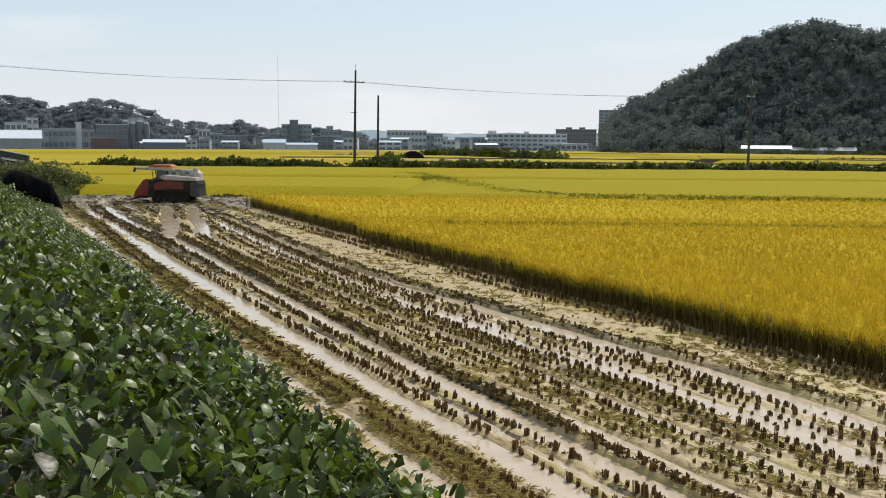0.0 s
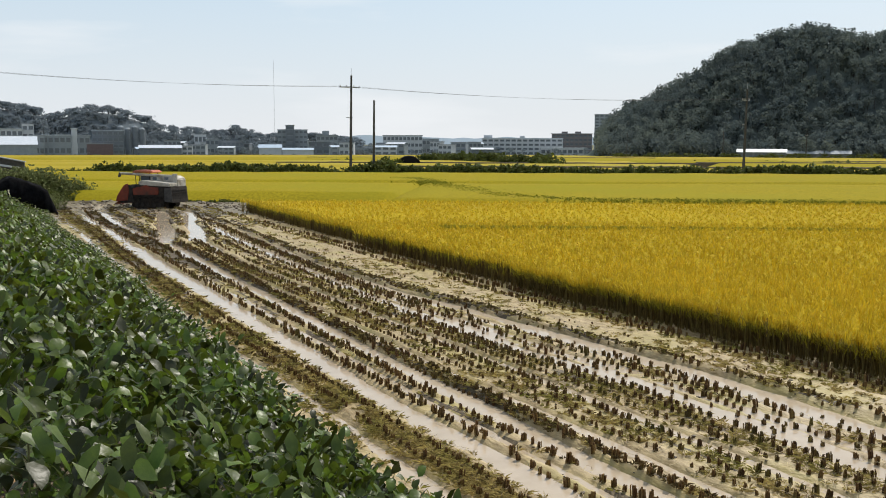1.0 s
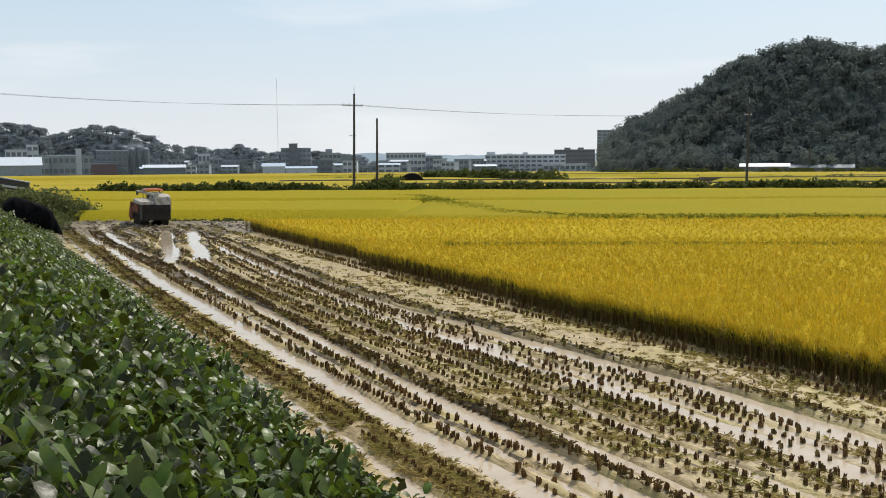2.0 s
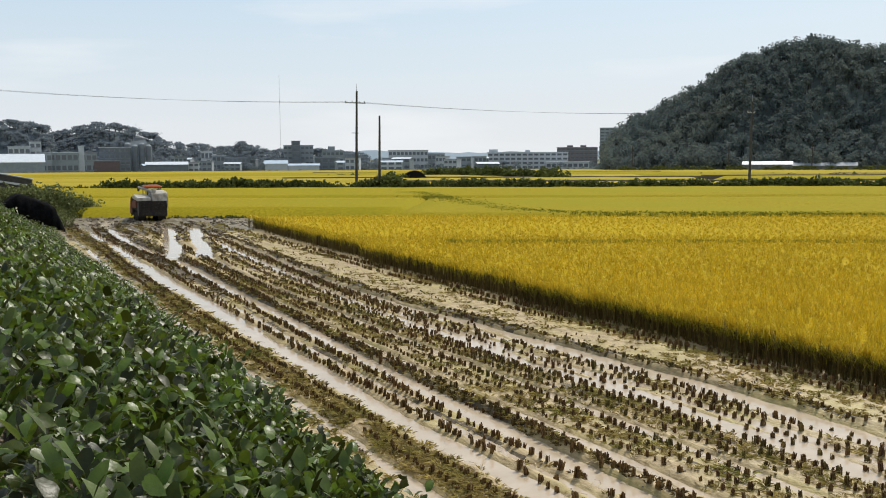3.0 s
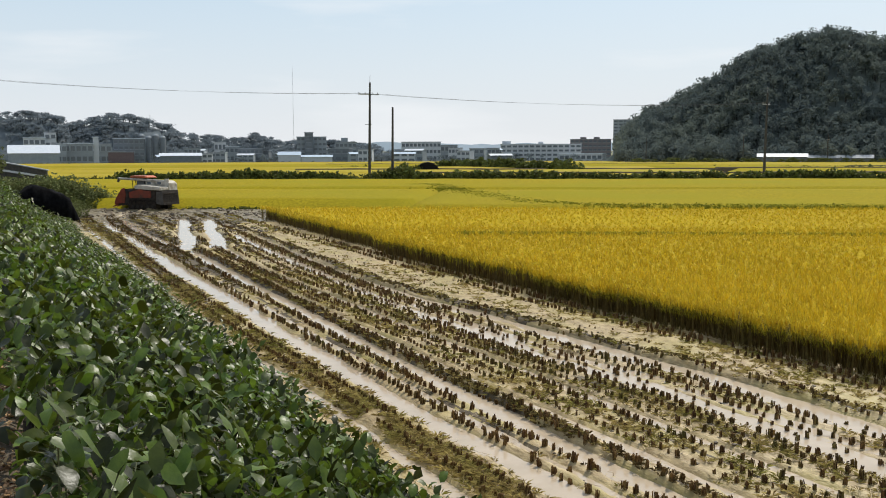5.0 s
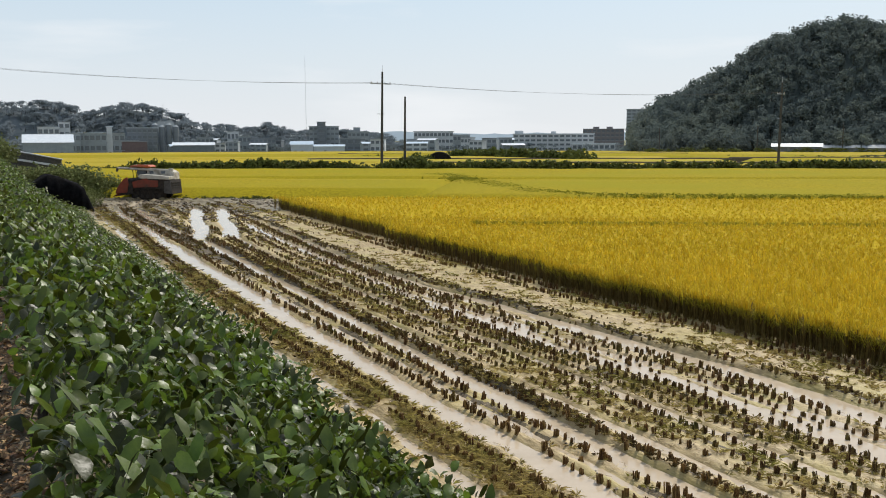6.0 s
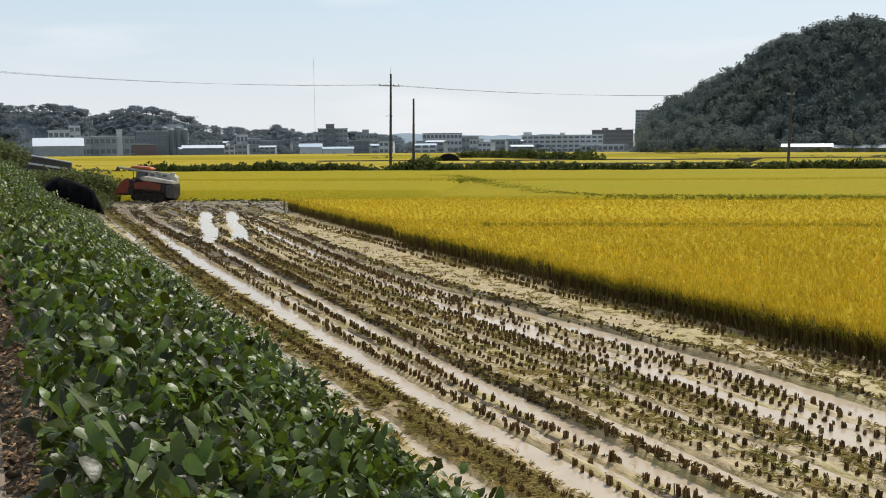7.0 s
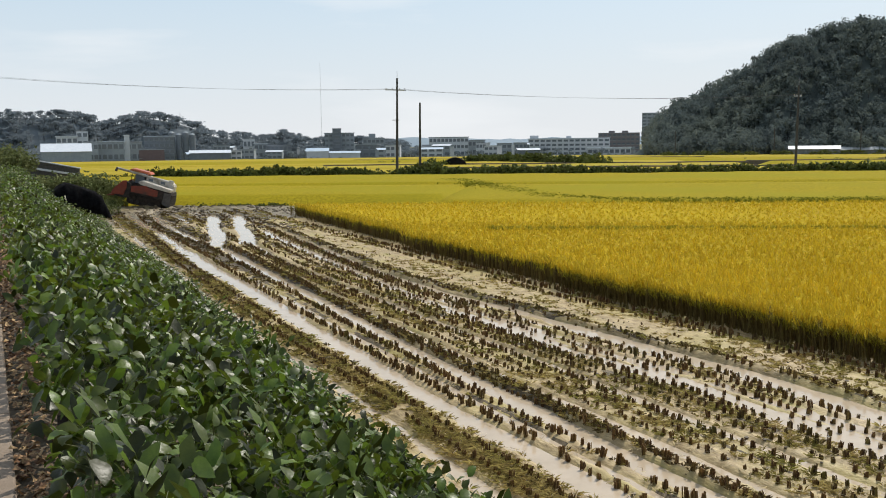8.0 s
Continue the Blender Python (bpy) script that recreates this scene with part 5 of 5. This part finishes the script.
pole(216, 250, 9.0, 0.2, "slim pole at the foot of the hill", 0)
pole(238, 226, 9.5, 0.2, "slim pole at the foot of the hill", 0)
pole(258, 208, 9.5, 0.2, "slim pole at the foot of the hill", 1.4)
pole(280, 188, 11.0, 0.2, "slim pole near the barns", 1.4)


def wire(a, b, sag, r=0.010):
    a, b = Vector(a), Vector(b)
    bm = bmesh.new()
    side = (b - a).cross(Vector((0, 0, 1))).normalized()
    rings = []
    for k in range(33):
        t = k / 32
        p = a.lerp(b, t) - Vector((0, 0, sag * 4 * t * (1 - t)))
        rings.append([bm.verts.new(p + side * (r * math.cos(q)) + Vector((0, 0, r * math.sin(q)))) for q in (0, 1.257, 2.513, 3.77, 5.027)])
    for u, v in zip(rings[:-1], rings[1:]):
        for q in range(5):
            bm.faces.new((u[q], u[(q + 1) % 5], v[(q + 1) % 5], v[q]))
    ob = part("power_line", bm, CABLE, None)
    return tagged(ob, "thin sagging overhead power line", "cable", "power lines")


for off in (-1.35, -0.45, 1.35):
    c, s = math.cos(radians(wire_turn)) * off, math.sin(radians(wire_turn)) * off
    wire((PL[0] + c, PL[1] + s, 13.3), (PA[0] + c, PA[1] + s, 11.08), 0.75)
    wire((PA[0] + c, PA[1] + s, 11.08), (PC[0] + c * 0.5, PC[1] + s * 0.5, 10.0), 0.8)

# ---- black tunnel in the far paddies ----
hut = thing("field_tunnel", "low arched shed covered in black shade cloth", "shed", at=(69.6, 134.7, 0), rz=-27)
bm = bmesh.new()
arc = [(2.05 * math.cos(a), 1.75 * math.sin(a)) for a in np.linspace(0, math.pi, 15)]
prism(bm, arc, 0.0, 5.0)
part("cover", bm, TARP, hut)
for y in (-0.05, 5.05):
    bm = bmesh.new()
    for (x0, z0), (x1, z1) in zip(arc[:-1], arc[1:]):
        tube(bm, (x0, y, z0), (x1, y, z1), 0.04, 0.04, 5)
    part("hoop", bm, DARKSTEEL, hut)
hedge("field_weeds", [(66.5, 136.5), (68.4, 135.5)], 14, 0.3, 1.7, "weeds beside the black tunnel")

# ---- black cloth over a heap on the bank ----
CLOTH = [(2.95, 1.35), (3.25, 1.72), (3.65, 2.05), (3.95, 2.18), (4.4, 2.05), (5.0, 1.84), (5.55, 1.62), (5.86, 1.36), (6.10, 0.80), (6.42, -0.05)]
bm = bmesh.new()
grid = []
for a in range(37):
    row = []
    for b in range(23):
        s, t = a / 36 * 9, b / 11 - 1
        i = min(int(s), 8)
        x = CLOTH[i][0] + (CLOTH[i + 1][0] - CLOTH[i][0]) * (s - i)
        z = CLOTH[i][1] + (CLOTH[i + 1][1] - CLOTH[i][1]) * (s - i)
        low = float(bank(np.array(x), np.array(57.2))) - 0.05
        hang = min(1.0, (1 - abs(t)) / 0.22) ** 0.6          # the cloth hangs down at either end
        z = low + (z - low) * hang - 0.10 * (1 - abs(t)) * math.sin(s * 0.7) ** 2
        fold = 0.05 * math.sin(s * 5.1 + t * 4) * (1 - hang * 0.6) + 0.03 * math.sin(s * 2.3 + t * 11) + 0.02 * math.sin(t * 19 + s)
        row.append(bm.verts.new((x + fold * 0.5, 57.2 + 1.35 * t + fold, z + fold * 0.8)))
    grid.append(row)
for a in range(36):
    for b in range(22):
        bm.faces.new((grid[a][b], grid[a + 1][b], grid[a + 1][b + 1], grid[a][b + 1]))
bmesh.ops.solidify(bm, geom=bm.faces[:], thickness=0.02)
heap = part("tarpaulin", bm, TARP, None, smooth=True)
tagged(heap, "black shade cloth draped over a heap on the bank", "tarpaulin")

# ---- concrete ramp with a rail beyond the brush ----
ramp = thing("concrete_ramp", "grey concrete culvert wall with a pale coping", "wall", at=(5.0, 84.5, 0), rz=-14)
bm = bmesh.new()
prism(bm, [(-5.0, 0), (2.1, 0), (2.1, 2.40), (-5.0, 3.85)], 0, 0.4)
part("wall", bm, POLE, ramp, "dark weathered concrete face")
bm = bmesh.new()
prism(bm, [(-5.0, 3.85), (2.2, 2.39), (2.2, 2.47), (-5.0, 3.94)], -0.1, 0.5)
part("coping", bm, R_GREY, ramp, "pale concrete coping")
bm = bmesh.new()
prism(bm, [(-5.0, 3.02), (1.9, 1.82), (1.9, 1.98), (-5.0, 3.20)], -0.12, -0.003)
part("ledge", bm, W_WHITE, ramp, "pale concrete ledge along the wall")
hedge("headland_brush", [(0.5, 79), (5, 78), (8.0, 76)], 110, 0.6, 1.5, "pale leafy weeds before the culvert wall", 0.3, BUSH_FINE, material=BRUSH)
bush = hedge("roadside_bush", [(0.1, 66.5), (1.7, 67.5)], 28, 0.40, 1.75, "rounded olive bush at the roadside", 0.2, BUSH_FINE, material=BRUSH)
bush.location.z = 2.6

# ---- short stake at the edge of the beans ----
stake = thing("wooden_stake", "short dark weathered stake at the edge of the beans", "stake", at=(0.24, 4.95, 2.45))
bm = bmesh.new()
tube(bm, (0, 0, -0.25), (0.02, 0.02, 0.38), 0.030, 0.026, 9)
part("post", bm, DARKSTEEL, stake)
bm = bmesh.new()
tube(bm, (0.02, 0.02, 0.38), (0.022, 0.022, 0.40), 0.026, 0.014, 9)
part("worn_top", bm, SOIL, stake)


# ---- combine harvester: forward is +x, left is +y ----
def combine():
    ob = thing("combine_harvester", "orange and off-white crawler combine harvester, muddy below", "harvester")
    for side in (-1, 1):
        bm = bmesh.new()
        n = 40
        out = []
        for k in range(n):
            a = math.tau * k / n
            c, s = math.cos(a), math.sin(a)
            out.append((1.25 * (abs(c) ** 0.35) * (1 if c > 0 else -1) - 0.15, 0.36 + 0.33 * (abs(s) ** 0.6) * (1 if s > 0 else -1)))
        prism(bm, out, side * 0.42, side * 0.92)
        tr = part("crawler_track", bm, RUBBER, ob, "mud-caked rubber crawler track")
        for k in range(0, n):
            bm = bmesh.new()
            x, z = out[k]
            box(bm, x - 0.035, x + 0.035, min(side * 0.40, side * 0.94), max(side * 0.40, side * 0.94), z - 0.035, z + 0.035)
            part("lug", bm, RUBBER, tr)
        for k in range(5):
            bm = bmesh.new()
            tube(bm, (-1.05 + 0.45 * k, side * 0.90, 0.26), (-1.05 + 0.45 * k, side * 0.96, 0.26), 0.14, 0.12, 14)
            part("track_roller", bm, DARKSTEEL, ob)
    bm = bmesh.new()
    box(bm, -1.75, 1.0, -0.85, 0.85, 0.55, 0.95, 0.03)
    part("chassis", bm, DARKSTEEL, ob, "dark muddy chassis")
    bm = bmesh.new()   # threshing body, left side
    prism(bm, [(-1.45, 0.8), (0.95, 0.8), (1.0, 1.38), (0.35, 1.62), (-1.45, 1.55)], 0.05, 0.98)
    bmesh.ops.bevel(bm, geom=bm.edges[:], offset=0.03, segments=2, affect="EDGES")
    part("threshing_body", bm, DARKSTEEL, ob)
    bm = bmesh.new()
    prism(bm, [(-1.05, 0.98), (0.92, 0.92), (0.98, 1.35), (-0.15, 1.62), (-0.32, 1.50), (-1.05, 1.45)], 0.985, 1.04)
    bmesh.ops.bevel(bm, geom=bm.edges[:], offset=0.015, segments=2, affect="EDGES")
    part("side_panel", bm, ORANGE, ob, "dull orange-red side panel")
    bm = bmesh.new()   # upper white cover, then grain tank on the right
    prism(bm, [(-1.95, 1.52), (0.35, 1.60), (0.55, 1.78), (0.30, 1.92), (-1.95, 1.74)], 0.10, 1.06)
    bmesh.ops.bevel(bm, geom=bm.edges[:], offset=0.04, segments=2, affect="EDGES")
    part("threshing_cover", bm, CREAM, ob, "off-white upper cover")
    bm = bmesh.new()
    prism(bm, [(-1.90, 0.95), (0.25, 0.95), (0.25, 2.22), (-1.55, 2.20), (-1.90, 2.0)], -1.02, 0.02)
    bmesh.ops.bevel(bm, geom=bm.edges[:], offset=0.05, segments=2, affect="EDGES")
    tank = part("grain_tank", bm, CREAM, ob, "off-white grain tank")
    bm = bmesh.new()
    box(bm, -1.85, 0.2, -1.05, -1.02, 1.0, 1.75, 0.01)
    part("tank_panel", bm, ORANGE, tank, "orange-red side panel")
    for x in (-1.05, -0.12):
        bm = bmesh.new()
        box(bm, x - 0.16, x + 0.16, 0.02, 0.05, 1.93, 2.12, 0.02)
        part("tank_window", bm, GLASS, tank, "small dark window")
    bm = bmesh.new()   # rear: straw cutter with chute
    prism(bm, [(-2.10, 0.42), (-1.46, 0.55), (-1.46, 1.50), (-2.0, 1.50)], -0.95, 0.97)
    bmesh.ops.bevel(bm, geom=bm.edges[:], offset=0.03, segments=2, affect="EDGES")
    cut = part("straw_cutter", bm, DARKSTEEL, ob, "dusty dark straw cutter")
    bm = bmesh.new()
    prism(bm, [(-2.12, 0.45), (-1.50, 0.50), (-1.50, 1.40), (-2.02, 1.45)], 0.975, 1.0)
    part("cutter_side", bm, GREYPLATE, cut, "dusty grey side plate")
    for k in range(5):
        bm = bmesh.new()
        box(bm, -2.10, -2.04, -0.85, 0.9, 0.55 + 0.18 * k, 0.60 + 0.18 * k)
        part("slat", bm, DARKSTEEL, cut)
    bm = bmesh.new()   # cutting header with crop dividers
    prism(bm, [(0.95, 0.45), (1.55, 0.35), (2.25, 0.40), (2.18, 0.72), (1.62, 1.50), (1.35, 1.62), (1.02, 1.45)], -0.95, 1.0)
    bmesh.ops.bevel(bm, geom=bm.edges[:], offset=0.04, segments=2, affect="EDGES")
    head = part("cutting_header", bm, DARKSTEEL, ob, "dark cutting header")
    for y in (-1.0, 1.01):
        bm = bmesh.new()
        prism(bm, [(1.40, 0.55), (2.35, 0.45), (2.22, 0.85), (1.66, 1.58), (1.36, 1.70), (1.28, 1.2)], y - 0.04, y + 0.04)
        bmesh.ops.bevel(bm, geom=bm.edges[:], offset=0.015, segments=1, affect="EDGES")
        part("header_side", bm, ORANGE, head, "orange-red header side cover")
    for k in range(5):
        y = -0.9 + 0.45 * k
        bm = bmesh.new()
        tube(bm, (2.1, y, 0.45), (2.62, y, 0.22), 0.11, 0.02, 8)
        part("crop_divider", bm, ORANGE, head, "pointed orange crop divider")
    bm = bmesh.new()   # operator's station
    box(bm, 0.30, 1.05, -0.95, 0.05, 1.0, 1.55, 0.04)
    cab = part("operator_console", bm, DARKSTEEL, ob, "dark operator's console")
    bm = bmesh.new()
    box(bm, 0.35, 0.80, -0.72, -0.22, 1.55, 1.68, 0.05)
    box(bm, 0.30, 0.42, -0.72, -0.22, 1.62, 2.05, 0.05)
    part("seat", bm, RUBBER, cab, "black seat")
    # added block standing in for the dark area under the canopy
    bm = bmesh.new()
    prism(bm, [(0.33, 1.55), (1.02, 1.55), (1.10, 2.05), (1.0, 2.30), (0.36, 2.30)], -0.88, -0.02)
    bmesh.ops.bevel(bm, geom=bm.edges[:], offset=0.03, segments=1, affect="EDGES")
    part("cab_dark_block", bm, GLASS, cab, "dark block filling the space under the canopy")
    for x in (0.28, 1.05):
        for y in (-0.92, 0.02):
            bm = bmesh.new()
            tube(bm, (x, y, 1.5), (x + (0.12 if x > 0.5 else 0), y, 2.42), 0.03, 0.03, 8)
            part("canopy_post", bm, DARKSTEEL, ob)
    bm = bmesh.new()
    box(bm, -0.12, 1.58, -1.0, 0.28, 2.40, 2.58, 0.0)
    for v in bm.verts:
        if v.co.z > 2.5:
            v.co.x += -0.18 if v.co.x > 0 else 0.12
            v.co.y *= 0.86
    bmesh.ops.bevel(bm, geom=bm.edges[:], offset=0.06, segments=3, affect="EDGES")
    part("canopy", bm, ROOF_ORANGE, ob, "bright orange sun canopy")
    bm = bmesh.new()   # unloading auger, folded forward along the top
    tube(bm, (-1.6, -0.15, 2.16), (2.42, 0.35, 2.36), 0.10, 0.085, 14)
    aug = part("unloading_auger", bm, CREAM, ob, "off-white unloading auger tube")
    bm = bmesh.new()
    tube(bm, (2.39, 0.35, 2.40), (2.50, 0.36, 2.10), 0.11, 0.08, 12)
    part("spout", bm, GREYPLATE, aug, "grey spout")
    bm = bmesh.new()
    tube(bm, (-1.6, -0.15, 1.9), (-1.6, -0.15, 2.34), 0.19, 0.17, 14)
    part("elbow", bm, CREAM, aug)
    bm = bmesh.new()
    tube(bm, (1.25, 0.2, 1.6), (1.3, 0.2, 2.22), 0.025, 0.025, 8)
    part("auger_rest", bm, DARKSTEEL, ob)
    for o in ob.children_recursive:
        o.data.transform(Matrix.Diagonal((0.91, 0.93, 0.915, 1)))
    return ob


harvester = combine()

# the nearest stubble hills, each a piece of the paddy
hill_meshes = [mesh_arrays("stubble_hill", tv, tf, [STUBBLE]) for tv, tf, ti in ST_NEAR]
for q in near_ids:
    o = new("stubble_hill", hill_meshes[int(rng.integers(0, len(hill_meshes)))])
    o.parent = paddy
    o.matrix_world = pose(float(hx[q]), float(hy[q]), float(max(mud(hx[q], hy[q]), -0.03)), float(rng.normal(0, 6)), float(rng.normal(0, 6)), float(rng.uniform(0, 360))) @ Matrix.Diagonal((size[q], size[q], size[q], 1))


def motions():
    # seconds, x, y, heading, nose up
    rows = [
        (0, 13.05, 58.2, 150.6, 0),
        (0.5, 12.65, 58.3, 146, 0),
        (1, 12.35, 59.0, 134, 0),
        (1.5, 12.35, 60.4, 99, 0),
        (3, 12.4, 62.9, 87.0, 0),
        (3.5, 12.4, 63.8, 90, 0),
        (4, 12.25, 64.4, 106, 0),
        (5.5, 11.6, 65.5, 139, 0),
        (6, 11.2, 65.6, 146, 0),
        (6.5, 10.9, 65.9, 152, 1),
        (7, 10.5, 66.1, 154.5, 6),
        (7.5, 10.05, 66.2, 156, 12),
        (8, 9.6, 66.0, 157, 15),
    ]
    walk(harvester, [(t, pose(x, y, 0.5 * math.sin(radians(p)), 0, -p, h)) for t, x, y, h, p in rows])


motions()
